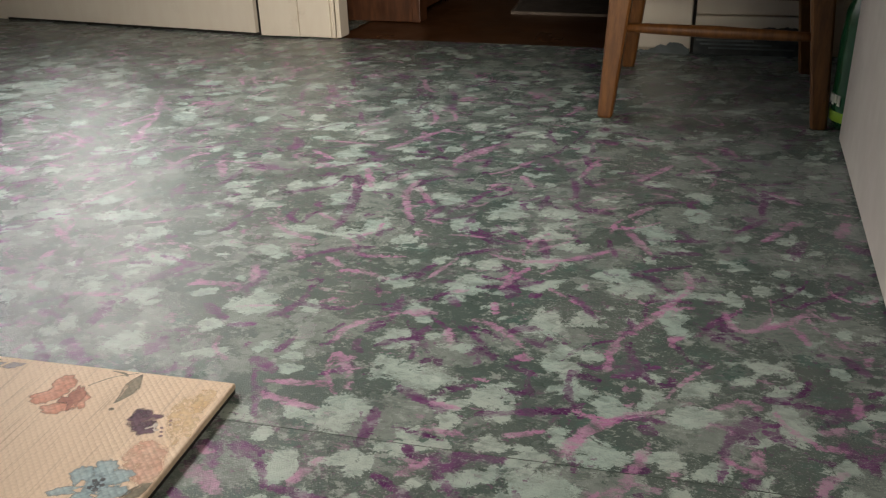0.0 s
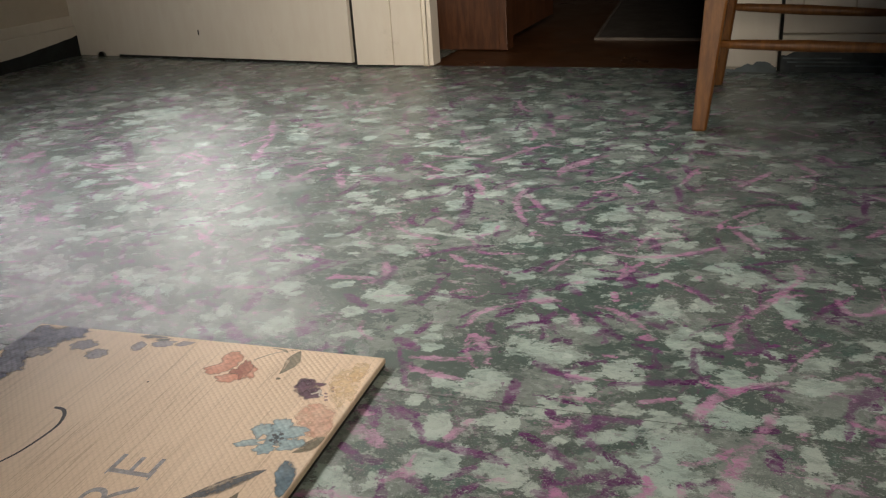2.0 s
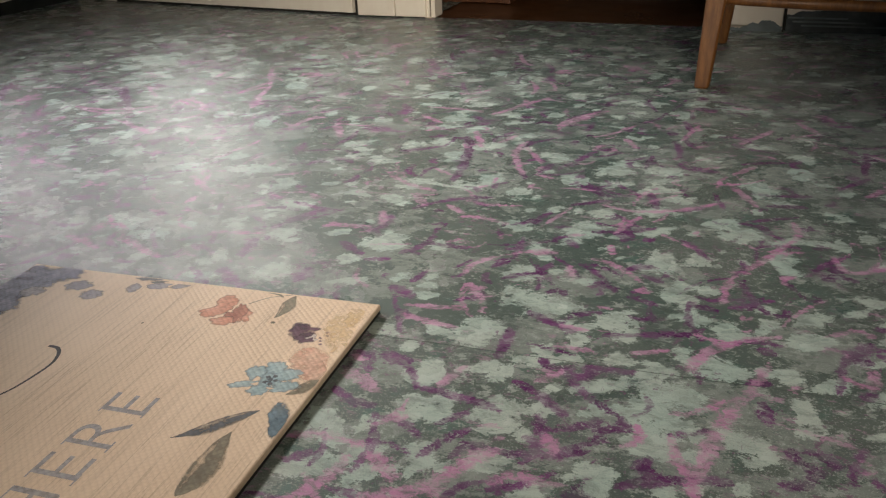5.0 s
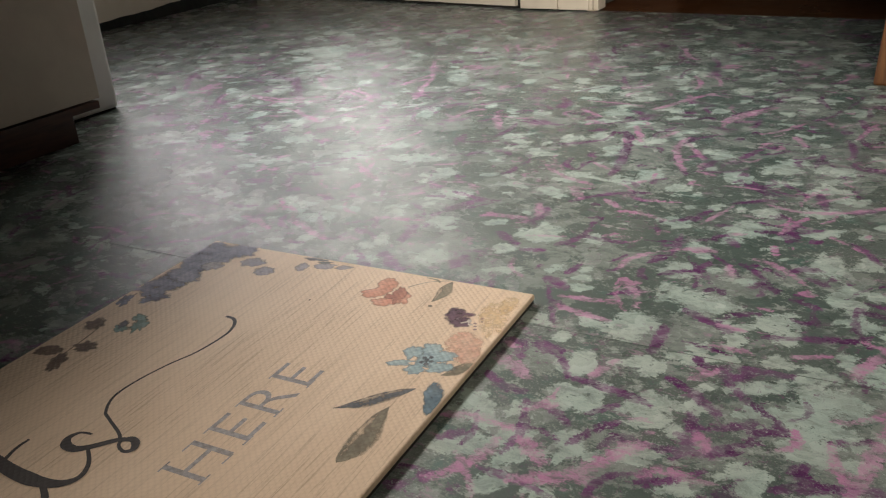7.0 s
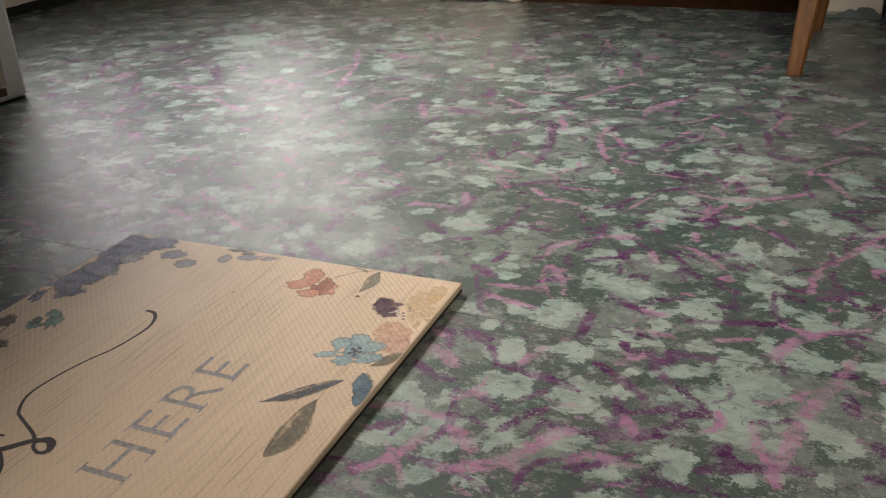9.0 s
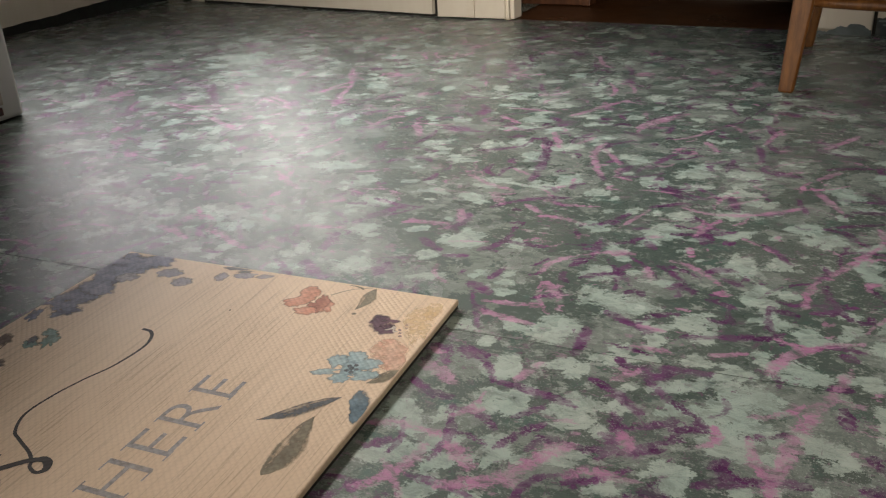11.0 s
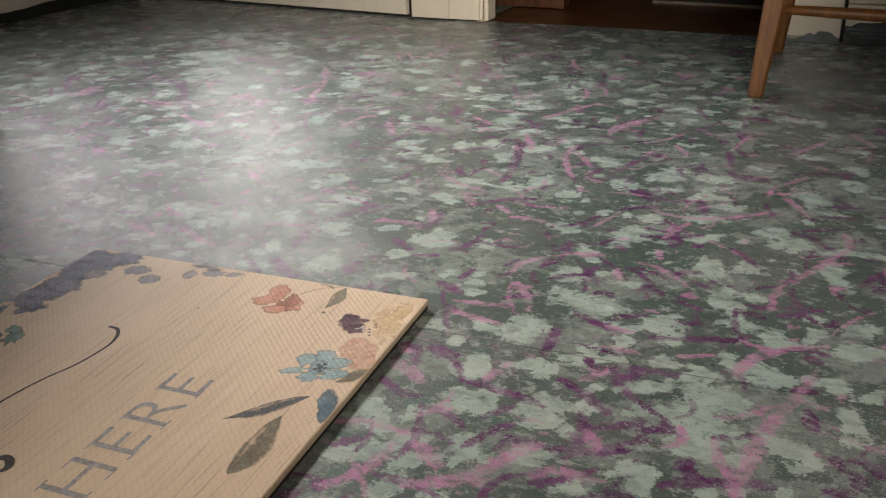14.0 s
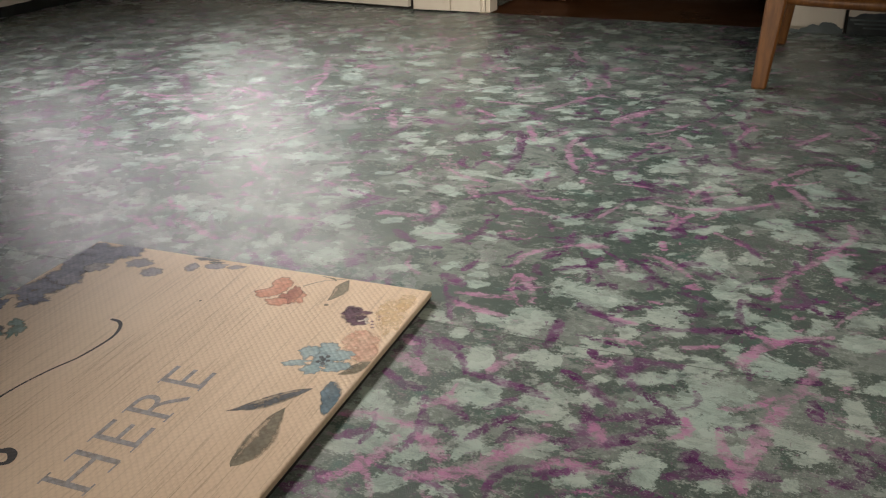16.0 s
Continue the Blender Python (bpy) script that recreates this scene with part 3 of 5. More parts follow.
dab("mint", -1.050, 0.972, 0.026, 0.055, 17)
dab("mint", -1.209, 1.104, 0.022, 0.032, 17)
dab("mint", -0.828, 0.459, 0.020, 0.025, 19)
dab("mint", -1.019, 0.600, 0.012, 0.021, 19)
dab("mint", -1.138, 0.952, 0.012, 0.025, 18)
dab("mint", -0.920, 0.633, 0.020, 0.030, 18)
dab("mint", -1.410, 1.068, 0.017, 0.026, 17)
dab("mint", -1.212, 1.166, 0.022, 0.025, 17)
dab("mint", -1.145, 0.688, 0.013, 0.023, 20)
dab("mint", -0.708, 0.451, 0.015, 0.018, 20)
dab("mint", -0.790, 0.500, 0.015, 0.016, 19)
dab("mint", -0.962, 0.571, 0.017, 0.019, 19)
dab("mint", -0.944, 1.108, 0.035, 0.036, 16)
dab("mint", -0.896, 1.026, 0.023, 0.027, 18)
dab("mint", -1.008, 0.952, 0.026, 0.040, 18)
dab("mint", -1.007, 1.075, 0.018, 0.029, 16)
dab("mint", -0.829, 1.150, 0.012, 0.026, 15)
dab("mint", -0.797, 0.986, 0.014, 0.030, 17)
dab("mint", -0.724, 1.181, 0.020, 0.035, 17)
dab("mint", -0.588, 0.827, 0.019, 0.030, 18)
dab("mint", -0.431, 0.844, 0.016, 0.019, 18)
dab("mint", -0.507, 0.578, 0.021, 0.030, 19)
dab("mint", -0.415, 0.658, 0.013, 0.019, 21)
dab("mint", -0.357, 0.638, 0.015, 0.019, 18)
dab("mint", -0.686, 1.071, 0.027, 0.025, 17)
dab("mint", -0.611, 0.603, 0.017, 0.024, 18)
dab("mint", -0.765, 0.733, 0.019, 0.025, 18)
dab("mint", -0.823, 0.876, 0.013, 0.023, 18)
dab("mint", -1.141, 1.147, 0.022, 0.040, 16)
dab("mint", -0.787, 1.455, 0.022, 0.026, 16)
dab("mint", -0.700, 1.436, 0.022, 0.025, 15)
dab("mint", -0.662, 1.214, 0.014, 0.021, 17)
dab("mint", -0.866, 1.267, 0.015, 0.023, 17)
dab("mint", -0.305, 0.648, 0.015, 0.018, 20)
dab("mint", -0.635, 1.498, 0.019, 0.034, 16)
dab("mint", -0.268, 0.827, 0.027, 0.025, 18)
dab("mint", -0.471, 1.285, 0.020, 0.021, 16)
dab("mint", -0.330, 1.061, 0.017, 0.016, 18)
dab("mint", -0.211, 1.017, 0.016, 0.025, 18)
dab("mint", -0.165, 0.784, 0.029, 0.016, 19)
dab("mint", -0.143, 0.939, 0.018, 0.023, 18)
dab("mint", -0.177, 0.685, 0.030, 0.021, 19)
dab("mint", -0.073, 0.684, 0.013, 0.013, 20)
dab("mint", -0.008, 0.879, 0.023, 0.024, 19)
dab("mint", -0.020, 0.747, 0.016, 0.018, 18)
dab("mint", 0.008, 0.815, 0.014, 0.016, 18)
dab("mint", -0.329, 1.385, 0.014, 0.022, 17)
dab("mint", -0.196, 1.424, 0.022, 0.021, 17)
dab("mint", -0.266, 1.139, 0.010, 0.022, 18)
dab("mint", -0.435, 1.099, 0.016, 0.029, 17)
dab("mint", -0.326, 0.878, 0.016, 0.024, 18)
dab("mint", -0.128, 0.637, 0.013, 0.013, 20)
dab("mint", -0.017, 0.980, 0.011, 0.018, 18)
dab("mint", -0.092, 1.136, 0.012, 0.016, 17)
dab("mint", -0.123, 0.876, 0.013, 0.017, 18)
dab("mint", 0.011, 1.286, 0.012, 0.027, 16)
dab("mint", -0.010, 1.208, 0.017, 0.023, 17)
dab("mint", 0.094, 1.195, 0.014, 0.021, 18)
dab("mint", 0.097, 0.958, 0.025, 0.017, 18)
dab("mint", 0.138, 0.963, 0.010, 0.013, 20)
dab("mint", 0.190, 0.959, 0.016, 0.017, 18)
dab("mint", 0.210, 0.884, 0.019, 0.019, 18)
dab("mint", 0.326, 0.849, 0.013, 0.021, 21)
dab("mint", 0.307, 0.986, 0.014, 0.012, 18)
dab("mint", 0.114, 0.793, 0.020, 0.014, 19)
dab("mint", 0.298, 0.857, 0.012, 0.015, 18)
dab("mint", 0.196, 0.785, 0.017, 0.017, 19)
dab("mint", 0.099, 1.067, 0.015, 0.023, 17)
dab("mint", 0.394, 0.928, 0.013, 0.011, 20)
dab("mint", 0.221, 1.131, 0.015, 0.015, 19)
dab("mint", -0.503, 0.101, 0.015, 0.023, 22)
dab("mint", -0.428, 0.124, 0.016, 0.026, 21)
dab("mint", -0.755, 0.345, 0.030, 0.021, 19)
dab("mint", -0.639, 0.370, 0.026, 0.027, 19)
dab("mint", -0.512, 0.278, 0.016, 0.017, 20)
dab("mint", -0.720, 0.465, 0.021, 0.019, 19)
dab("mint", -0.616, 0.254, 0.017, 0.012, 19)
dab("mint", -0.347, 0.043, 0.014, 0.015, 20)
dab("mint", -0.577, 0.113, 0.016, 0.015, 20)
dab("mint", -0.491, 0.329, 0.022, 0.023, 20)
dab("mint", -0.402, 0.356, 0.022, 0.017, 20)
dab("mint", -0.289, 0.505, 0.018, 0.019, 20)
dab("mint", -0.350, 0.205, 0.010, 0.012, 20)
dab("mint", -0.143, 0.176, 0.018, 0.011, 20)
dab("mint", -0.351, 0.142, 0.011, 0.013, 22)
dab("mint", -0.214, 0.153, 0.022, 0.013, 21)
dab("mint", -0.196, 0.528, 0.013, 0.025, 21)
dab("mint", -0.043, 0.373, 0.014, 0.016, 20)
dab("mint", -0.021, 0.419, 0.016, 0.012, 20)
dab("mint", 0.081, 0.257, 0.014, 0.015, 23)
dab("mint", 0.099, 0.324, 0.012, 0.016, 20)
dab("mint", 0.096, 0.438, 0.013, 0.023, 21)
dab("mint", 0.049, 0.518, 0.016, 0.016, 21)
dab("mint", 0.124, 0.473, 0.008, 0.012, 22)
dab("mint", 0.396, 0.618, 0.019, 0.016, 20)
dab("mint", 0.331, 0.655, 0.020, 0.011, 21)
dab("mint", 0.391, 0.536, 0.018, 0.014, 21)
dab("mint", 0.214, 0.506, 0.018, 0.022, 20)
dab("mint", 0.211, 0.429, 0.023, 0.013, 20)
dab("mint", 0.149, 0.527, 0.020, 0.010, 20)
dab("mint", 0.346, 0.461, 0.014, 0.020, 20)
dab("mint", 0.310, 0.335, 0.020, 0.019, 22)
dab("mint", 0.344, 0.312, 0.016, 0.014, 22)
dab("pink", -1.093, 0.610, 0.018, 0.032, 19)
dab("pink", -0.911, 0.495, 0.011, 0.018, 18)
dab("pink", -0.703, 0.542, 0.009, 0.020, 19)
dab("pink", -0.898, 0.395, 0.007, 0.014, 23)
dab("pink", -1.484, 1.215, 0.014, 0.031, 17)
dab("pink", -0.828, 1.262, 0.015, 0.031, 15)
dab("pink", -0.690, 0.890, 0.010, 0.023, 17)
dab("pink", -0.523, 0.675, 0.007, 0.015, 17)
dab("pink", -0.459, 0.786, 0.016, 0.018, 20)
dab("pink", -0.599, 0.919, 0.017, 0.027, 18)
dab("pink", -0.545, 1.228, 0.014, 0.027, 17)
dab("pink", -0.339, 1.210, 0.021, 0.019, 16)
dab("pink", -0.083, 1.058, 0.016, 0.020, 18)
dab("pink", 0.050, 1.117, 0.012, 0.025, 18)
dab("pink", 0.155, 1.135, 0.016, 0.015, 18)
dab("pink", 0.148, 1.035, 0.013, 0.018, 18)
dab("pink", -0.835, 0.334, 0.015, 0.018, 20)
dab("pink", -0.757, 0.295, 0.014, 0.020, 19)
dab("pink", -0.574, 0.233, 0.009, 0.008, 19)
dab("pink", -0.461, 0.100, 0.008, 0.007, 22)
dab("pink", -0.593, 0.386, 0.008, 0.017, 18)
dab("plum", -1.200, 0.643, 0.008, 0.017, 18)
dab("plum", -0.970, 0.510, 0.012, 0.023, 20)
dab("plum", -0.964, 0.482, 0.012, 0.018, 18)
dab("plum", -0.992, 0.390, 0.016, 0.034, 18)
dab("plum", -1.113, 0.430, 0.019, 0.023, 20)
dab("plum", -1.336, 0.871, 0.012, 0.014, 17)
dab("plum", -1.028, 0.389, 0.012, 0.017, 20)
dab("plum", -0.896, 0.366, 0.011, 0.019, 18)
dab("plum", -0.933, 0.614, 0.009, 0.015, 18)
dab("plum", -0.888, 0.406, 0.008, 0.016, 17)
dab("plum", -1.127, 1.105, 0.021, 0.039, 16)
dab("plum", -0.949, 0.951, 0.023, 0.026, 18)
dab("plum", -0.910, 0.877, 0.011, 0.012, 16)
dab("plum", -0.787, 0.804, 0.007, 0.016, 20)
dab("plum", -0.846, 1.249, 0.009, 0.019, 16)
dab("plum", -0.798, 1.392, 0.016, 0.025, 15)
dab("plum", -0.682, 0.657, 0.009, 0.021, 18)
dab("plum", -0.723, 0.620, 0.009, 0.020, 19)
dab("plum", -0.639, 0.560, 0.004, 0.009, 21)
dab("plum", -0.598, 0.566, 0.009, 0.019, 21)
dab("plum", -0.699, 0.740, 0.009, 0.015, 18)
dab("plum", -0.664, 0.955, 0.016, 0.017, 18)
dab("plum", -0.437, 0.794, 0.011, 0.014, 18)
dab("plum", -0.360, 0.726, 0.015, 0.008, 19)
dab("plum", -0.195, 0.852, 0.013, 0.013, 20)
dab("plum", -0.277, 1.210, 0.013, 0.018, 16)
dab("plum", -0.281, 1.105, 0.010, 0.011, 18)
dab("plum", -0.212, 0.650, 0.010, 0.014, 21)
dab("plum", -0.098, 1.002, 0.009, 0.019, 16)
dab("plum", -0.060, 0.726, 0.012, 0.007, 18)
dab("plum", -0.139, 1.478, 0.014, 0.014, 17)
dab("plum", 0.056, 0.831, 0.008, 0.011, 22)
dab("plum", -0.073, 0.787, 0.014, 0.007, 18)
dab("plum", -0.123, 0.667, 0.010, 0.010, 21)
dab("plum", 0.230, 0.841, 0.013, 0.018, 18)
dab("plum", 0.217, 0.906, 0.010, 0.016, 18)
dab("plum", 0.338, 0.947, 0.014, 0.016, 19)
dab("plum", -0.981, 0.366, 0.013, 0.012, 20)
dab("plum", -0.887, 0.358, 0.011, 0.016, 22)
dab("plum", -0.560, 0.180, 0.017, 0.013, 21)
dab("plum", -0.665, 0.167, 0.014, 0.017, 21)
dab("plum", -0.614, 0.284, 0.007, 0.009, 20)
dab("plum", -0.483, 0.172, 0.010, 0.007, 20)
dab("plum", -0.411, 0.164, 0.009, 0.007, 21)
dab("plum", -0.436, 0.009, 0.012, 0.009, 22)
stroke("pink", 0.012, (-1.325, 0.629), (-1.344, 0.663), (-1.290, 0.630))
stroke("pink", 0.02, (-0.939, 0.579), (-0.855, 0.576), (-0.778, 0.620))
stroke("pink", 0.016, (-0.771, 0.519), (-0.717, 0.486), (-0.668, 0.465))
stroke("pink", 0.012, (-1.260, 0.515), (-1.232, 0.519), (-1.157, 0.511))
stroke("pink", 0.016, (-1.143, 1.329), (-1.091, 1.309), (-1.036, 1.282))
stroke("pink", 0.012, (-0.933, 1.208), (-0.889, 1.221), (-0.846, 1.234))
stroke("pink", 0.016, (-0.671, 0.740), (-0.669, 0.790), (-0.653, 0.831))
stroke("pink", 0.02, (-0.643, 0.814), (-0.621, 0.747), (-0.599, 0.671))
stroke("pink", 0.014, (-0.745, 0.622), (-0.751, 0.675), (-0.674, 0.637))
stroke("pink", 0.016, (-0.442, 0.551), (-0.442, 0.600), (-0.427, 0.625))
stroke("pink", 0.03, (-0.373, 0.602), (-0.345, 0.560))
stroke("pink", 0.014, (-0.566, 0.897), (-0.561, 0.926), (-0.551, 0.946))
stroke("pink", 0.012, (-0.636, 1.119), (-0.604, 1.116), (-0.572, 1.113))
stroke("pink", 0.012, (-0.803, 0.848), (-0.808, 0.892))
stroke("pink", 0.016, (-0.373, 1.019), (-0.330, 0.994), (-0.284, 1.009))
stroke("pink", 0.012, (-0.235, 0.847), (-0.204, 0.858), (-0.186, 0.891))
stroke("pink", 0.012, (-0.493, 1.337), (-0.452, 1.313), (-0.447, 1.264))
stroke("pink", 0.018, (-0.220, 1.202), (-0.194, 1.132), (-0.164, 1.102))
stroke("pink", 0.014, (-0.113, 0.973), (-0.080, 0.960), (-0.062, 0.905))
stroke("pink", 0.012, (-0.129, 0.968), (-0.105, 0.928), (-0.098, 0.884))
stroke("pink", 0.024, (-0.120, 0.732), (-0.095, 0.787), (-0.061, 0.853))
stroke("pink", 0.028, (0.006, 0.691), (0.033, 0.736), (0.064, 0.795))
stroke("pink", 0.016, (-0.245, 0.688), (-0.198, 0.655))
stroke("pink", 0.01, (-0.257, 0.744), (-0.200, 0.743), (-0.155, 0.739))
stroke("pink", 0.022, (-0.480, 0.061), (-0.452, 0.057), (-0.417, 0.045))
stroke("pink", 0.022, (-0.408, 0.078), (-0.368, 0.063), (-0.324, 0.046))
stroke("pink", 0.012, (-0.323, 0.208), (-0.291, 0.232))
stroke("pink", 0.014, (-0.172, 0.189), (-0.147, 0.199), (-0.117, 0.204))
stroke("pink", 0.012, (0.214, 0.660), (0.229, 0.745))
stroke("pink", 0.014, (0.302, 0.662), (0.323, 0.705), (0.342, 0.743))
stroke("pink", 0.02, (0.381, 0.799), (0.411, 0.746))
stroke("plum", 0.018, (-1.230, 0.819), (-1.194, 0.818), (-1.154, 0.812))
stroke("plum", 0.016, (-1.315, 1.104), (-1.271, 1.093), (-1.240, 1.095))
stroke("plum", 0.016, (-1.495, 1.453), (-1.396, 1.350))
stroke("plum", 0.026, (-0.920, 0.682), (-0.874, 0.648), (-0.853, 0.603))
stroke("plum", 0.014, (-0.918, 0.683), (-0.973, 0.711), (-1.063, 0.687))
stroke("plum", 0.012, (-0.903, 0.766), (-0.856, 0.755))
stroke("plum", 0.012, (-0.900, 0.929), (-0.861, 0.929), (-0.808, 0.909))
stroke("plum", 0.012, (-1.052, 1.320), (-0.988, 1.321), (-0.931, 1.288))
stroke("plum", 0.012, (-0.534, 0.747), (-0.508, 0.747), (-0.492, 0.752))
stroke("plum", 0.018, (-0.315, 0.600), (-0.281, 0.597), (-0.256, 0.591))
stroke("plum", 0.016, (-0.446, 1.336), (-0.429, 1.371), (-0.402, 1.401))
stroke("plum", 0.022, (-0.410, 1.106), (-0.376, 1.058), (-0.356, 1.041))
stroke("plum", 0.036, (-0.289, 0.713), (-0.290, 0.688))
stroke("plum", 0.012, (-0.314, 0.238), (-0.306, 0.255))
stroke("plum", 0.014, (-0.230, 0.192), (-0.212, 0.221), (-0.202, 0.236))
stroke("plum", 0.014, (-0.201, 0.495), (-0.161, 0.516))
stroke("plum", 0.02, (-0.124, 0.587), (-0.088, 0.491), (-0.071, 0.388))
stroke("plum", 0.012, (0.234, 0.527), (0.281, 0.524))
stroke("plum", 0.014, (0.356, 0.412), (0.402, 0.420))
stroke("plum", 0.012, (0.116, 0.346), (0.160, 0.376))

rng = random.Random(7)


def place():
    """A place on the floor."""
    return rng.uniform(-2.1, 0.75), rng.uniform(-0.7, 1.62)


# small marks between the large ones
for i in range(1900):
    (x, y), r = place(), rng.choice((0.004, 0.005, 0.007, 0.009, 0.012, 0.016))
    dab("mint", x, y, r * rng.uniform(0.9, 1.9), r * rng.uniform(0.5, 1.0), rng.uniform(-20, 60), rng.uniform(0.85, 1.0))
for i in range(1500):
    (x, y), r = place(), rng.uniform(0.012, 0.05)
    dab("faint", x, y, r, r * 0.6, rng.uniform(-20, 70))
for layer, count, w0, w1 in (("plum", 2000, 0.004, 0.016), ("pink", 1250, 0.004, 0.013)):
    for i in range(count):
        (x, y), a = place(), rng.uniform(0, math.pi)
        h, bend, w = rng.choice((0.005, 0.008, 0.012, 0.016, 0.024, 0.038)), rng.uniform(-0.010, 0.010), rng.uniform(w0, w1)
        dx, dy = h * math.cos(a), h * math.sin(a)
        stroke(layer, w, (x - dx, y - dy), (x - dy / h * bend, y + dx / h * bend), (x + dx, y + dy), strength=rng.uniform(0.7, 1.0))

floor = tagged(new("floor"), "wooden floor painted grey-green with mint, pink and plum dabs", "floor", "", "structure")


def floor_sheet(rows, lift):
    """One sheet of the floor, with the paint carried on its points and a bevelled edge at the joint."""
    sub = {k: f[rows] for k, f in fields.items()}
    u, v = gu[rows].copy(), gv[rows].copy()
    if lift[0] is not None:
        v[0, :] = lift[0]
    if lift[1] is not None:
        v[-1, :] = lift[1]
    z = 0.0006 * np.sin(u * 5.1 + v * 2.0) * np.sin(v * 4.3)
    h, w = u.shape
    co = np.stack([u * ca - v * sa, u * sa + v * ca - 0.0435, z], -1).reshape(-1, 3)
    edge = 0 if lift[0] is not None else h - 1
    down = co.reshape(h, w, 3)[edge].copy()
    rim = down.copy()
    down[:, 2] -= 0.012
    co = np.concatenate([co, down, rim])
    i = np.arange(h * w).reshape(h, w)
    quads = np.stack([i[:-1, :-1], i[:-1, 1:], i[1:, 1:], i[1:, :-1]], -1).reshape(-1, 4)
    e, d = h * w + w + np.arange(w), h * w + np.arange(w)
    side = np.stack([e[:-1], d[:-1], d[1:], e[1:]], -1) if edge == 0 else np.stack([e[1:], d[1:], d[:-1], e[:-1]], -1)
    centre = co[quads].mean(1)
    quads = quads[(centre[:, 1] < 1.592) | (centre[:, 0] < -0.61)]
    quads = np.concatenate([quads, side])
    mesh = bpy.data.meshes.new("floorboard")
    mesh.vertices.add(len(co))
    mesh.vertices.foreach_set("co", co.ravel())
    mesh.loops.add(quads.size)
    mesh.loops.foreach_set("vertex_index", quads.ravel())
    mesh.polygons.add(len(quads))
    mesh.polygons.foreach_set("loop_start", np.arange(0, quads.size, 4))
    mesh.polygons.foreach_set("use_smooth", np.ones(len(quads), bool))
    for k, f in sub.items():
        at = mesh.attributes.new(k, "FLOAT", "POINT")
        at.data.foreach_set("value", np.concatenate([f.ravel(), np.zeros(2 * w)]))
    mesh.update()
    mesh.validate()
    mesh.materials.append(FLOOR)
    ob = new("floorboard", mesh)
    ob.parent = floor
    return ob


joint = int(round((0.0 - V0) / STEP))
floor_sheet(slice(0, joint), (None, -0.0005))
floor_sheet(slice(joint, len(vs)), (0.0005, None))
part("subfloor", boxes((-2.4, 2.2, -2.4, 1.62, -0.06, -0.014)), DARK, floor, "dark subfloor")
bm = boxes((-2.4, 2.2, -2.4, -0.70, -0.013, -0.002), (1.2, 2.2, -0.70, 1.5, -0.013, -0.002))
part("floorboard", bm, FLOOR, floor)

# ---- room shell ----
WALL_Y = 1.57


def structure(name, bm, material, label, category="wall"):
    return tagged(part(name, bm, material), label, category, "", "structure")


# wall with the doorway, cream boards; the part with the door turns back a little
structure("wall_north", boxes((0.167, 2.2, WALL_Y + 0.012, WALL_Y + 0.06, -0.02, 2.45), (-0.60, 0.167, WALL_Y + 0.012, WALL_Y + 0.06, 2.05, 2.45), (-0.62, -0.60, WALL_Y + 0.012, WALL_Y + 0.06, -0.02, 2.45)), WALL, "cream painted wall beside an open doorway")
# Openings are unseen; the one over the cupboard is added for the beams.
west = [(-2.12, -2.0, y0, y1, z0, z1) for y0, y1, z0, z1 in ((-2.4, -0.94, -0.02, 2.45), (-0.94, -0.10, -0.02, 1.44), (-0.94, -0.10, 2.16, 2.45), (-0.10, 0.73, -0.02, 2.45), (0.73, 1.47, -0.02, 0.49), (0.73, 1.47, 1.90, 2.45), (1.47, 1.9, -0.02, 2.45))]
structure("wall_west", boxes(*west), WALL, "cream painted side wall, unseen openings for the window lamps and beams")
# Unseen walls and ceiling close the room, coloured dark to cut bounce.
structure("wall_east", boxes((1.30, 1.42, -2.4, 1.58, -0.02, 2.45)), SHADE, "unseen wall darkened to cut bounce light")
# The opening here is added only for the fill lamp.
structure("wall_south", boxes((-2.12, 0.46, -1.74, -1.62, -0.02, 2.45), (1.14, 1.42, -1.74, -1.62, -0.02, 2.45), (0.46, 1.14, -1.74, -1.62, -0.02, 0.50), (0.46, 1.14, -1.74, -1.62, 1.40, 2.45)), SHADE, "unseen wall darkened to cut bounce light, opening added for the fill lamp")
structure("ceiling", boxes((-2.2, 1.5, -2.4, 4.6, 2.45, 2.52)), SHADE, "unseen ceiling darkened to cut bounce light", "ceiling")

# door wall: door leaf, dark gap, two flat boards
TILT = pose(-0.82, 1.583, 0, 0, 0, -6.5)


def tilted(ob):
    ob.matrix_world = TILT
    return ob


door = tagged(tilted(new("door_1")), "closed cream painted flush door with small marks", "door", "", "structure")
bpy.context.view_layer.update()


def door_part(name, bm, material, label=""):
    ob = part(name, bm, material)
    ob.parent = door
    return tagged(ob, label)


bm = boxes((-0.985, -0.027, 0.0, 0.04, 0.007, 0.36), (-0.985, -0.80, 0.0, 0.04, 0.36, 2.03), (-0.20, -0.027, 0.0, 0.04, 0.36, 2.03), (-0.80, -0.20, 0.0, 0.04, 1.90, 2.03))
door_part("door_leaf", bm, CREAM)
door_part("gap", boxes((-1.0, 0.003, 0.044, 0.06, -0.01, 2.05), (-0.0265, 0.003, 0.014, 0.044, -0.01, 2.05), (-1.0, 0.0, 0.006, 0.044, -0.01, 0.0065)), DARK, "dark gap round the door")
door_part("nail_hole", boxes((-0.607, -0.603, -0.0015, 0.004, 0.078, 0.094)), DARK, "small dark mark")
structure("door_head", boxes((-2.0, -0.60, 1.58, 1.80, 2.05, 2.45)), WALL, "cream wall over the door")
ob = structure("wall_corner", boxes((-1.25, -0.9865, 0.0015, 0.10, -0.02, 2.1)), CREAM, "cream painted board in the corner")
ob.matrix_world = TILT

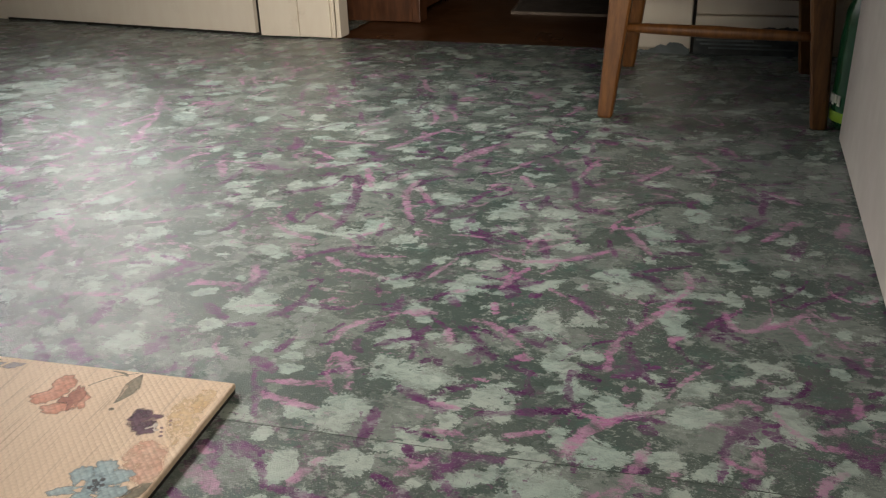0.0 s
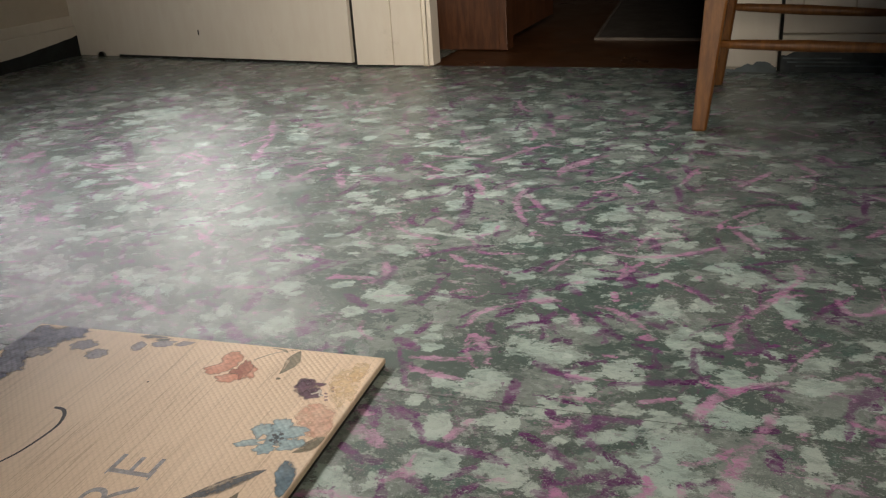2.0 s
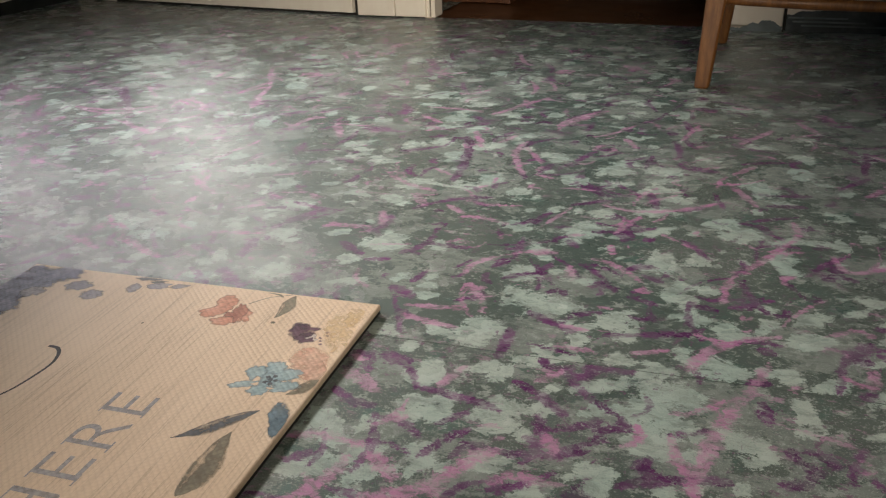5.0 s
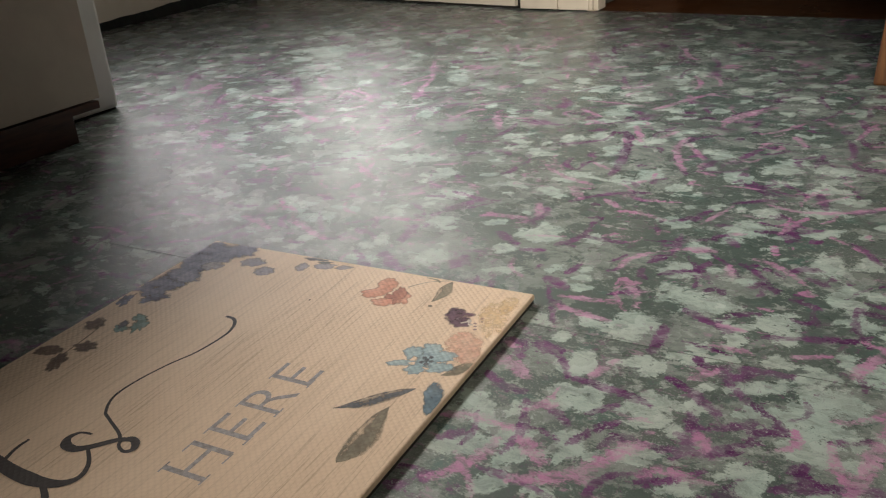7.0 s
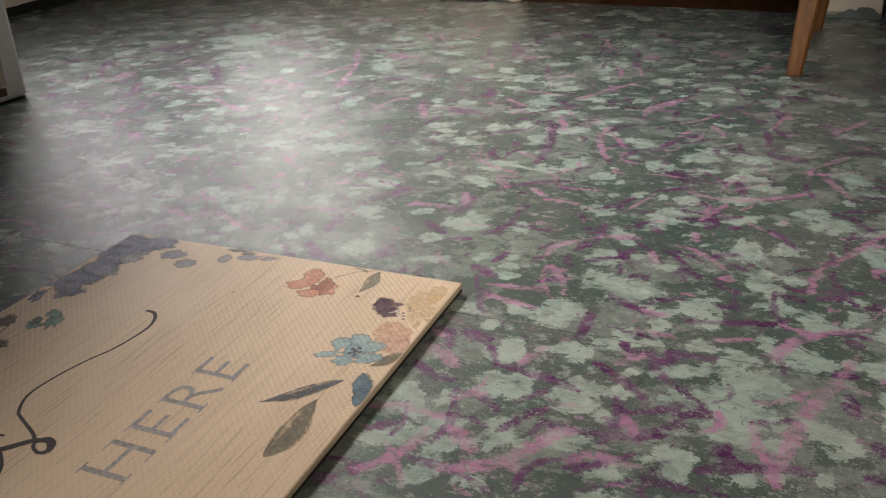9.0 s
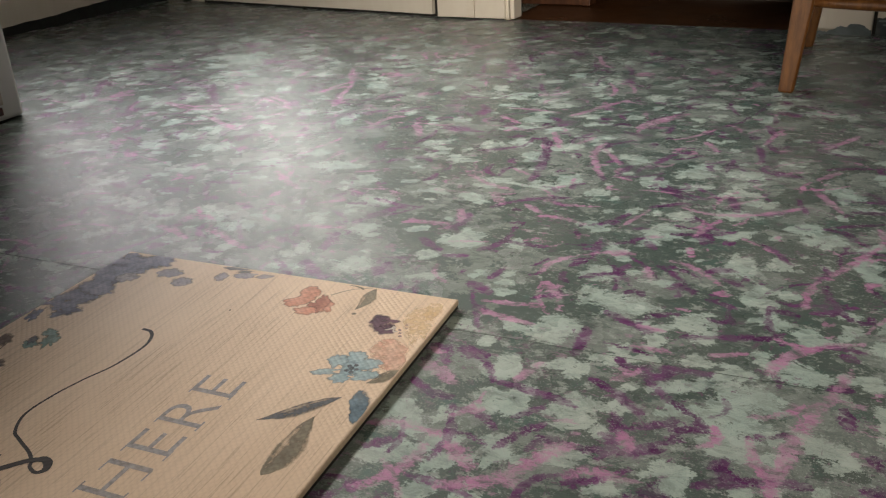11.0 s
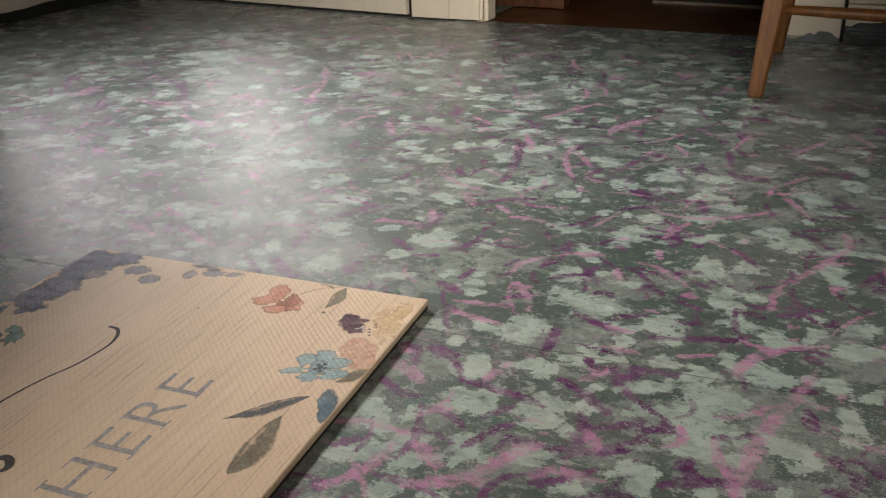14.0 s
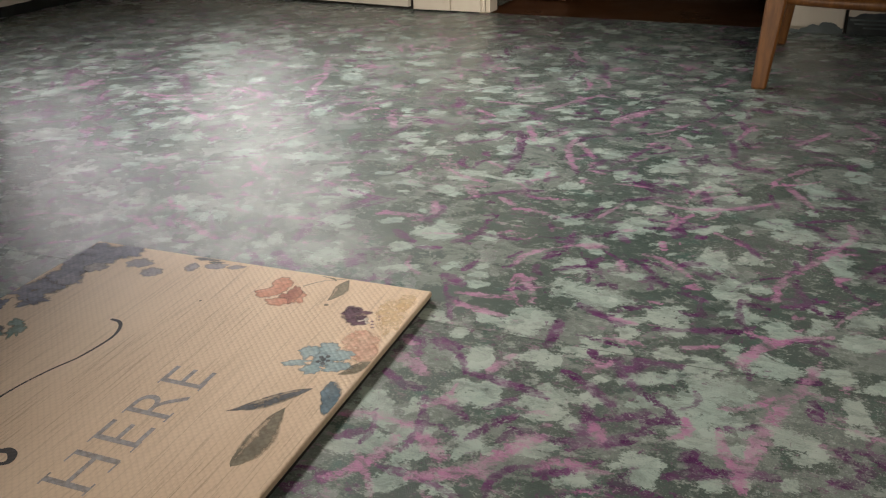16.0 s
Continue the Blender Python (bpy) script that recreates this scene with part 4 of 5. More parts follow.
for x0, x1 in ((-0.822, -0.706), (-0.7035, -0.612)):
    structure("door_casing", bevelled(boxes((x0, x1, WALL_Y, WALL_Y + 0.03, 0.004, 2.12)), 0.002), CREAM, "cream painted flat door casing board", "casing")
structure("door_casing", bevelled(boxes((-0.612, -0.602, WALL_Y + 0.006, WALL_Y + 0.035, 0.004, 2.05)), 0.002), CREAM, "cream painted casing bead", "casing")
structure("door_jamb", boxes((-0.602, -0.588, WALL_Y + 0.012, WALL_Y + 0.064, 0.003, 2.05)), CREAM, "cream painted door jamb", "jamb")
structure("door_jamb", boxes((0.160, 0.184, WALL_Y + 0.003, WALL_Y + 0.064, 0.003, 2.05)), CREAM, "cream painted door jamb", "jamb")
structure("door_casing", bevelled(boxes((0.188, 0.318, WALL_Y - 0.012, WALL_Y + 0.02, 0.012, 2.12)), 0.002), CREAM, "cream painted flat door casing board", "casing")

structure("baseboard", bevelled(boxes((0.326, 0.60, WALL_Y - 0.006, WALL_Y + 0.012, 0.0, 0.088), (0.326, 0.60, WALL_Y - 0.002, WALL_Y + 0.012, 0.0915, 0.14)), 0.002), CREAM, "cream painted baseboard with a moulded top", "baseboard")
structure("wall_panel", bevelled(boxes((0.326, 0.365, WALL_Y + 0.002, WALL_Y + 0.012, 0.145, 2.1), (0.369, 0.478, WALL_Y + 0.001, WALL_Y + 0.012, 0.145, 2.1), (0.482, 0.62, WALL_Y + 0.002, WALL_Y + 0.012, 0.145, 2.1)), 0.001), CREAM, "cream painted boarded wall panel", "panel")
structure("wall_gap", boxes((0.3185, 0.326, WALL_Y + 0.004, WALL_Y + 0.012, -0.01, 2.1)), DARK, "dark joint beside the casing", "joint")
structure("baseboard", bevelled(boxes((-2.0, -1.986, 0.42, 1.755, 0.0, 0.10), (-2.0, -1.991, 0.42, 1.755, 0.10, 0.135)), 0.003), CREAM, "cream painted baseboard with a moulded top", "baseboard")


def ragged(name, material, p0, p1, tops, label, seed, depth=0.0015):
    """Paint cut in by hand along the foot of a wall: a thin skin with an uneven upper edge."""
    p0, p1 = Vector((*p0, 0)), Vector((*p1, 0))
    out = (p1 - p0).normalized().cross(Vector((0, 0, 1))) * depth
    bm, prev, count = bmesh.new(), None, 70
    for i in range(count + 1):
        t = i / count
        k = t * (len(tops) - 1)
        j = min(int(k), len(tops) - 2)
        z = tops[j] + (tops[j + 1] - tops[j]) * (k - j)
        z += 0.009 * noise.noise((t * 8 + seed, 0.3, 0)) + 0.003 * noise.noise((t * 31 + seed, 1.7, 0))
        p = p0.lerp(p1, t)
        col = [bm.verts.new(q) for q in (p + out + Vector((0, 0, -0.002)), p + out + Vector((0, 0, max(0.003, z))), p + Vector((0, 0, max(0.003, z + 0.001))))]
        if prev:
            for a in range(2):
                bm.faces.new((prev[a], col[a], col[a + 1], prev[a + 1]))
        prev = col
    return structure(name, bm, material, label, "paint edge")


ragged("paint_edge", NAVY, (-1.9855, 0.42), (-1.9855, 1.745), (0.014, 0.014, 0.016, 0.030, 0.045, 0.068), "blue-black paint cut unevenly along the baseboard", 3)
ragged("paint_edge", SLATE, (0.200, WALL_Y - 0.0125), (0.318, WALL_Y - 0.0125), (0.006, 0.012, 0.022, 0.018), "slate paint smeared along the casing foot", 8)
ragged("paint_edge", DEEP, (0.326, WALL_Y - 0.0065), (0.60, WALL_Y - 0.0065), (0.040, 0.046, 0.060, 0.066, 0.062), "blue-black paint brushed along the baseboard", 12)
for z, x0, x1 in ((0.022, 0.34, 0.50), (0.031, 0.33, 0.46), (0.013, 0.36, 0.55)):
    structure("paint_streak", bevelled(boxes((x0, x1, WALL_Y - 0.0092, WALL_Y - 0.0078, z, z + 0.004)), 0.0006), SLATE, "pale streak of slate paint on the baseboard", "paint edge")
TEAL = plain("blot_paint", (0.20, 0.20, 0.19), (0.30, 0.30, 0.28), 30.0, 0.5)
blot = loft([[(-1.868 + 0.016 * k * math.cos(i * math.pi / 8), 1.694 - d, 0.003 + 0.012 * k * abs(math.sin(i * math.pi / 8)) * (1 + 0.15 * math.sin(3 * i))) for i in range(16)] for k, d in ((1.0, -0.002), (0.96, 0.004))])
structure("paint_blot", blot, TEAL, "grey paint blot at the foot of the door", "paint blot")

# hall beyond the doorway
structure("hall_floor", boxes((-1.2, 1.4, WALL_Y + 0.0615, 4.6, -0.03, -0.003)), HALLFLOOR, "brown wooden hall floor", "floor")
structure("threshold", boxes((-0.60, 0.186, WALL_Y + 0.021, WALL_Y + 0.0605, -0.02, -0.002)), HALLFLOOR, "brown wooden threshold board", "threshold")
# Hall walls take the same dark tone so the hall stays dim.
structure("hall_wall", boxes((-1.3, -1.2, 1.80, 4.6, -0.03, 2.45), (1.4, 1.5, 1.64, 4.6, -0.03, 2.45), (-1.3, 1.5, 4.6, 4.7, -0.03, 2.45)), SHADE, "hall wall, coloured dark to keep the hall dim")
cab = thing("wooden_cabinet", -0.57, 1.95, 0, "dark brown wooden cabinet standing in the dim hall", "cabinet")
part("side_panel", bevelled(boxes((-0.75, -0.462, 1.845, 1.865, 0.0, 0.9)), 0.002), CABWOOD, cab)
part("corner_stile", bevelled(boxes((-0.478, -0.452, 1.838, 1.90, 0.0, 0.9)), 0.002), CABWOOD, cab)
part("body", boxes((-0.75, -0.46, 1.866, 2.4, 0.03, 0.88)), CABWOOD, cab)

# stool
stool = thing("wooden_stool", 0.38, 1.2, 0, "worn brown wooden stool with splayed square legs and round rungs", "stool")
for fx, fy, tx, ty in ((0.202, 0.997, 0.222, 1.03), (0.194, 1.41, 0.218, 1.38), (0.570, 0.997, 0.545, 1.03), (0.568, 1.412, 0.541, 1.38)):
    rings = []
    for z, h in ((0.0, 0.0115), (0.004, 0.0135), (0.27, 0.021), (0.60, 0.023)):
        k = z / 0.27
        x, y = fx + (tx - fx) * k, fy + (ty - fy) * k
        c = 0.004
        rings.append([(x + a, y + b, z) for a, b in ((-h + c, -h), (h - c, -h), (h, -h + c), (h, h - c), (h - c, h), (-h + c, h), (-h, h - c), (-h, -h + c))])
    part("leg", loft(rings), STOOL, stool)
for a, b in (((0.214, 1.017, 0.160), (0.555, 1.017, 0.152)), ((0.208, 1.39, 0.178), (0.549, 1.39, 0.160)), ((0.206, 1.03, 0.20), (0.206, 1.39, 0.20)), ((0.555, 1.03, 0.20), (0.555, 1.39, 0.20))):
    a, b = Vector(a), Vector(b)
    part("rung", loft([ring(a.lerp(b, t), b - a, r) for t, r in ((0, 0.007), (0.15, 0.009), (0.5, 0.011), (0.85, 0.009), (1, 0.007))]), STOOL, stool, smooth=True)
part("seat", bevelled(boxes((0.19, 0.57, 1.01, 1.40, 0.60, 0.635)), 0.008), STOOL, stool)

# white cabinet on the east side, cupboard and white unit on the west side
east = thing("white_cabinet", 0.95, 0.4, 0, "plain white cabinet standing on the painted floor", "cabinet")
part("body", bevelled(boxes((0.597, 1.25, -0.3, 0.925, 0.004, 1.6)), 0.004), OFFWHITE, east)
part("plinth", boxes((0.602, 1.245, -0.295, 0.92, 0.0, 0.004)), DARK, east, "dark plinth gap")
part("door", bevelled(boxes((0.70, 1.24, 0.925, 0.943, 0.03, 1.58)), 0.003), WHITE, east)

cup = thing("beige_cupboard", -1.3, -0.4, 0, "beige base cupboard with a dark recessed kick board", "cupboard")
part("body", boxes((-1.95, -0.992, -1.58, 0.228, 0.08, 0.68)), BEIGE, cup)
part("door", bevelled(boxes((-0.99, -0.97, -0.32, 0.234, 0.084, 0.66)), 0.002), BEIGE, cup)
part("bottom_rail", boxes((-1.2, -0.974, -1.58, 0.232, 0.066, 0.079)), KICK, cup)
part("kick_board", boxes((-1.06, -1.03, -1.58, 0.212, 0.0, 0.066)), KICK, cup)
# Unseen top, added at a height that shades the mat's left side.
part("worktop", bevelled(boxes((-1.95, -0.94, -1.58, 0.24, 0.681, 0.72)), 0.004), KICK, cup, "unseen worktop, height set for its shadow, dark to cut bounce")

# Unseen height is made up so the unit shades the far floor.
unit = thing("white_unit", -1.5, 0.3, 0, "white enamelled unit beside the cupboard, unseen upper part added to block light", "unit")
part("body", bevelled(boxes((-1.96, -1.155, 0.24, 0.409, 0.004, 1.85)), 0.008), WHITE, unit)
part("plinth", boxes((-1.95, -1.158, 0.245, 0.403, 0.0, 0.004)), DARK, unit, "thin dark gap under the unit")

# soft drink bottle behind the stool
GREEN = plain("green_plastic", (0.015, 0.10, 0.04), (0.025, 0.14, 0.055), 10.0, 0.18, 60.0, 0.02)
GREEN.node_tree.nodes["Principled BSDF"].inputs["Transmission Weight"].default_value = 0.25
LIME = plain("lime_label", (0.28, 0.50, 0.04), (0.36, 0.58, 0.06), 12.0, 0.4)
PALE = plain("pale_label", (0.62, 0.66, 0.55), (0.70, 0.72, 0.62), 12.0, 0.4)
CAP = plain("cap_plastic", (0.02, 0.20, 0.05), (0.03, 0.24, 0.06), 12.0, 0.4)
bx, by = 0.634, 1.000
bottle = thing("plastic_bottle", bx, by, 0, "green plastic drink bottle with a lime label, on the floor", "bottle")
profile = ((0.0, 0.030), (0.004, 0.040), (0.02, 0.048), (0.05, 0.050), (0.16, 0.050), (0.20, 0.047), (0.24, 0.034), (0.27, 0.018), (0.285, 0.014), (0.295, 0.014))
part("body", loft([ring((bx, by, z), (0, 0, 1), r, 24) for z, r in profile]), GREEN, bottle, smooth=True)
part("label", loft([ring((bx, by, z), (0, 0, 1), r, 32) for z, r in ((0.020, 0.0490), (0.021, 0.0506), (0.036, 0.0508), (0.037, 0.0503))]), LIME, bottle, "lime green label band", True)
part("cap", loft([ring((bx, by, z), (0, 0, 1), r, 16) for z, r in ((0.292, 0.0155), (0.308, 0.0155), (0.310, 0.013))]), CAP, bottle, smooth=True)
for k in range(9):
    a = math.pi + (k - 4) * 0.16
    c = Vector((bx + 0.0512 * math.cos(a), by + 0.0512 * math.sin(a), 0.058))
    bm = boxes((-0.0006, 0.0006, -0.0032, 0.0032, -0.010 + 0.004 * (k % 2), 0.008))
    bm.transform(Matrix.Translation(c) @ Matrix.Rotation(a, 4, "Z"))
    part("letter_bar", bm, PALE, bottle, "pale letter-like bar")

# hall rug
rug = thing("hall_rug", -0.1, 2.6, -0.004, "dark grey flat floor rug with a paler border in the hall", "rug")
RUG = plain("rug_cloth", (0.045, 0.036, 0.029), (0.075, 0.062, 0.051), 16.0, 0.9, 200.0, 0.4)
EDGE = plain("rug_edge", (0.10, 0.082, 0.068), (0.14, 0.118, 0.10), 20.0, 0.9, 200.0, 0.4)
part("cloth", loft([[(-0.222, 2.044, z), (0.62, 2.000, z), (0.50, 3.36, z), (-0.36, 3.36, z)] for z in (-0.004, 0.003)]), RUG, rug)
part("border", loft([[(-0.232, 2.036, z), (0.62, 1.992, z), (0.62, 1.999, z), (-0.223, 2.043, z)] for z in (-0.004, 0.005)]), EDGE, rug, "pale woven border")
part("border", loft([[(-0.372, 3.36, z), (-0.232, 2.036, z), (-0.223, 2.043, z), (-0.361, 3.36, z)] for z in (-0.004, 0.005)]), EDGE, rug, "pale woven border")

# doormat
def weave_of(n):
    """The raised diamond weave of the mat, and the thin streaks along its length."""
    turn = n.add("ShaderNodeMapping", Rotation=(0, 0, radians(45)))
    n.link(n.coords, turn.inputs["Vector"])
    weave = n.tree.nodes.new("ShaderNodeTexVoronoi")
    weave.inputs["Scale"].default_value = 200.0
    weave.inputs["Randomness"].default_value = 0.10
    n.link(turn.outputs[0], weave.inputs["Vector"])
    n.bump(n.math("ADD", weave.outputs["Distance"], n.math("MULTIPLY", n.noise(300.0, 3.0), 0.4)), 0.42, -0.0013)
    return weave.outputs["Distance"]


def mat_tone(n):
    streak = n.noise(400.0, 5.0, 0.72, n.scaled(1.0, 0.028, 1.0))
    band = n.noise(90.0, 4.0, 0.6, n.scaled(1.0, 0.03, 1.0))
    patch = n.noise(7.0, 3.0, 0.5, n.scaled(1.0, 0.6, 1.0))
    c = n.mix(n.ramp(patch, 0.3, 0.7), (0.68, 0.53, 0.37), (0.75, 0.60, 0.435))
    c = n.mix(n.math("MULTIPLY", n.ramp(band, 0.5, 0.68), 0.25), c, (0.52, 0.40, 0.27))
    return n.mix(n.math("MULTIPLY", n.ramp(streak, 0.5, 0.64), n.ramp(n.math("ADD", patch, n.math("MULTIPLY", band, 0.5)), 0.50, 0.9, 0.80, 0.22)), c, (0.40, 0.295, 0.19))


def mat_cloth():
    """Printed cream canvas with fine streaks along its length and a diamond weave."""
    n = Nodes("mat_cloth")
    weave = weave_of(n)
    # Weave grooves are also darkened in the colour, as shade between raised threads.
    c = n.mix(n.math("MULTIPLY", n.ramp(weave, 0.30, 0.62), 0.15), mat_tone(n), (0.40, 0.30, 0.20))
    return n.done(c, 0.6)


def print_ink(name, a, b, cover=0.85):
    """Watercolour print: pigment that pools and thins over the cream cloth."""
    n = Nodes(name)
    weave = weave_of(n)
    wash = n.noise(48.0, 4.0, 0.6)
    ink = n.mix(n.ramp(wash, 0.32, 0.68), a, b)
    at = n.add("ShaderNodeAttribute")
    at.attribute_name = "wash"
    edge = n.math("ADD", at.outputs["Fac"], n.math("MULTIPLY", n.math("SUBTRACT", n.noise(120.0, 4.0, 0.7), 0.5), 0.9))
    thick = n.math("MULTIPLY", n.ramp(edge, 0.20, 0.78), n.ramp(n.noise(150.0, 3.0), 0.35, 0.75, 1.0, cover - 0.2))
    thick = n.math("MULTIPLY", thick, min(1.0, cover + 0.1))
    n.link(thick, n.bsdf.inputs["Alpha"])
    # The ink darkens in the weave's grooves too, the same painted shade.
    c = n.mix(n.math("MULTIPLY", n.ramp(weave, 0.30, 0.62), 0.30), ink, tuple(v * 0.5 for v in a))
    return n.done(c, 0.6)


mat = thing("doormat", 0, 0, 0, "cream doormat with printed watercolour flowers and grey lettering", "doormat", rz=4.25)


def mat_part(name, bm, material, label="", parent=None):
    ob = part(name, bm, material)
    ob.parent = parent or mat
    return tagged(ob, label)


mat_part("cloth", bevelled(boxes((-0.437, 0.0, -0.74, 0.0, 0.0040, 0.0105)), 0.0018), mat_cloth())
mat_part("backing", boxes((-0.4364, -0.0012, -0.7394, -0.0012, 0.0, 0.0038)), DARK, "dark rubber backing")
TOP = 0.01052
layer_at = [0]


def top_z():
    """Each print lies a hair above the one before it."""
    layer_at[0] += 1
    return TOP + 0.000004 * layer_at[0]


def inside(x, y):
    return max(-0.4355, min(-0.0018, x)), min(-0.0016, y)


def blot(spots, wobble=0.16, seed=0.0):
    """Flat printed petals, each an uneven ellipse (x, y, long, short, turn), thinner at the rim."""
    bm = bmesh.new()
    layer = bm.verts.layers.float.new("wash")

    def pigment(px, py, own):
        """How thick the other petals lie at a place."""
        best = 0.0
        for j, (x, y, a, b, turn) in enumerate(spots):
            if j != own:
                c, s = math.cos(radians(turn)), math.sin(radians(turn))
                d = math.hypot(((px - x) * c + (py - y) * s) / a, ((py - y) * c - (px - x) * s) / b)
                best = max(best, min(0.75, (1.05 - d) * 2.2))
        return best

    for k, (x, y, a, b, turn) in enumerate(spots):
        z, c, s = top_z(), math.cos(radians(turn)), math.sin(radians(turn))
        rows = []
        for size, value in ((1.12, 0.0), (0.86, 0.55), (0.45, 0.9)):
            row = []
            for i in range(36):
                w = 2 * math.pi * i / 36
                r = 1 + wobble * noise.noise((2.2 * math.cos(w) + k * 3.1 + seed, 2.2 * math.sin(w), k)) * 2 + 0.05 * noise.noise((9 * math.cos(w), 9 * math.sin(w), k + seed))
                u, v = a * size * r * math.cos(w), b * size * r * math.sin(w)
                p = bm.verts.new((*inside(x + u * c - v * s, y + u * s + v * c), z))
                p[layer] = max(value, pigment(p.co.x, p.co.y, k))
                row.append(p)
            rows.append(row)
        for r0, r1 in zip(rows, rows[1:]):
            for i in range(36):
                bm.faces.new((r0[i], r0[(i + 1) % 36], r1[(i + 1) % 36], r1[i]))
        bm.faces.new(rows[-1])
    return bm


def leaf(a, b, width, bulge=0.5):
    """A printed leaf: pigment pools along the midrib and at the tips, and thins to the rim."""
    bm, z = bmesh.new(), top_z()
    layer = bm.verts.layers.float.new("wash")
    a, b = Vector((*a, z)), Vector((*b, z))
    side = (b - a).cross(Vector((0, 0, 1))).normalized()
    prev = None
    for i in range(25):
        t = i / 24
        w = width * 0.5 * math.sin(math.pi * t ** (0.8 if bulge > 0.5 else 1.15)) + 0.0004
        w *= 1 + 0.16 * noise.noise((t * 5.0 + a.x * 90, 0.4, 0))
        p = a.lerp(b, t) + side * width * 0.10 * math.sin(t * 5.0)
        tip = 0.25 * abs(2 * t - 1)
        col = []
        for k, wash in ((1.0, 0.05), (0.72, 0.45), (0.1, 0.95), (-0.45, 0.40), (-0.68, 0.55), (-0.88, 0.05)):
            q = p + side * w * k
            v = bm.verts.new((*inside(q.x, q.y), z))
            v[layer] = min(1.0, wash + tip)
            col.append(v)
        if prev:
            for k in range(5):
                bm.faces.new((prev[k], col[k], col[k + 1], prev[k + 1]))
        prev = col
    return bm


def pen(points, widths):
    """A pen line through points, its width changing from point to point."""
    pts = [Vector((*p, 0)) for p in points]
    fine, ws = [], []
    for i in range(len(pts) - 1):
        p0, p1, p2, p3 = pts[max(i - 1, 0)], pts[i], pts[i + 1], pts[min(i + 2, len(pts) - 1)]
        for j in range(8):
            t = j / 8
            fine.append(0.5 * (2 * p1 + (p2 - p0) * t + (2 * p0 - 5 * p1 + 4 * p2 - p3) * t * t + (3 * p1 - p0 - 3 * p2 + p3) * t ** 3))
            ws.append(widths[i] + (widths[i + 1] - widths[i]) * t)
    fine.append(pts[-1])
    ws.append(widths[-1])
    bm, z, prev = bmesh.new(), top_z(), None
    layer = bm.verts.layers.float.new("wash")
    for i, p in enumerate(fine):
        d = (fine[min(i + 1, len(fine) - 1)] - fine[max(i - 1, 0)]).normalized()
        n = Vector((-d.y, d.x, 0)) * ws[i] * 0.5
        col = (bm.verts.new((p.x + n.x, p.y + n.y, z)), bm.verts.new((p.x - n.x, p.y - n.y, z)))
        col[0][layer] = col[1][layer] = 0.9
        if prev:
            bm.faces.new((prev[0], col[0], col[1], prev[1]))
        prev = col
    return bm


PEACH = print_ink("peach_ink", (0.62, 0.27, 0.17), (0.68, 0.38, 0.26))
RUST = print_ink("rust_ink", (0.34, 0.13, 0.08), (0.46, 0.20, 0.13))
BLUSH = print_ink("blush_ink", (0.78, 0.47, 0.35), (0.78, 0.56, 0.42), 0.65)
GOLD = print_ink("gold_ink", (0.80, 0.60, 0.33), (0.80, 0.66, 0.43), 0.5)
PLUM = print_ink("plum_ink", (0.055, 0.018, 0.04), (0.15, 0.07, 0.10))
MAUVE = print_ink("mauve_ink", (0.20, 0.11, 0.14), (0.30, 0.19, 0.21), 0.8)
SKY = print_ink("sky_ink", (0.29, 0.43, 0.47), (0.40, 0.52, 0.54), 0.85)
VIOLET = print_ink("violet_ink", (0.065, 0.075, 0.13), (0.27, 0.28, 0.36))
EDGEBLUE = print_ink("edge_blue_ink", (0.06, 0.12, 0.17), (0.16, 0.25, 0.30))
PALEBLUE = print_ink("pale_blue_ink", (0.30, 0.30, 0.34), (0.42, 0.40, 0.40), 0.75)
SLATEINK = print_ink("slate_ink", (0.045, 0.055, 0.065), (0.14, 0.15, 0.155))
OLIVE = print_ink("olive_ink", (0.13, 0.115, 0.07), (0.27, 0.24, 0.165))
TEALINK = print_ink("teal_ink", (0.12, 0.22, 0.19), (0.28, 0.38, 0.32))
BROWN = print_ink("brown_ink", (0.07, 0.04, 0.025), (0.20, 0.13, 0.085))
BLACK = print_ink("black_ink", (0.010, 0.007, 0.006), (0.018, 0.013, 0.011), 1.2)
GREYINK = print_ink("grey_ink", (0.34, 0.34, 0.355), (0.41, 0.395, 0.39), 0.82)
CREAMINK = print_ink("cream_ink", (0.78, 0.70, 0.60), (0.80, 0.74, 0.66))

mat_part("printed_wash", blot([(-0.020, -0.062, 0.017, 0.038, 20), (-0.016, -0.03, 0.010, 0.018, 10)]), GOLD, "pale gold watercolour wash")
mat_part("printed_wash", blot([(-0.026, -0.120, 0.020, 0.027, 21), (-0.012, -0.135, 0.012, 0.018, 10)]), BLUSH, "pale blush watercolour wash")
peach = mat_part("printed_flower", blot([(-0.161, -0.035, 0.0126, 0.0190, 19), (-0.164, -0.055, 0.0175, 0.0120, 40), (-0.144, -0.070, 0.0165, 0.0100, 21), (-0.130, -0.057, 0.0092, 0.0151, 18)], 0.22), PEACH, "peach watercolour flower")
mat_part("flower_shade", blot([(-0.137, -0.051, 0.0085, 0.0200, 18), (-0.145, -0.058, 0.007, 0.006, 0)], 0.3), RUST, "rust shading", peach)
mat_part("printed_stem", pen([(-0.1367, -0.032), (-0.1212, -0.014), (-0.100, -0.003)], [0.0016, 0.0012, 0.001]), OLIVE)
mat_part("printed_stem", pen([(-0.128, -0.004), (-0.114, -0.006), (-0.108, -0.010)], [0.001, 0.003, 0.002]), OLIVE)
mat_part("printed_leaf", leaf((-0.0961, -0.054), (-0.0936, -0.004), 0.019), OLIVE, "olive watercolour leaf")
mat_part("printed_speck", blot([(-0.093, -0.062, 0.0030, 0.0024, 0)]), OLIVE)
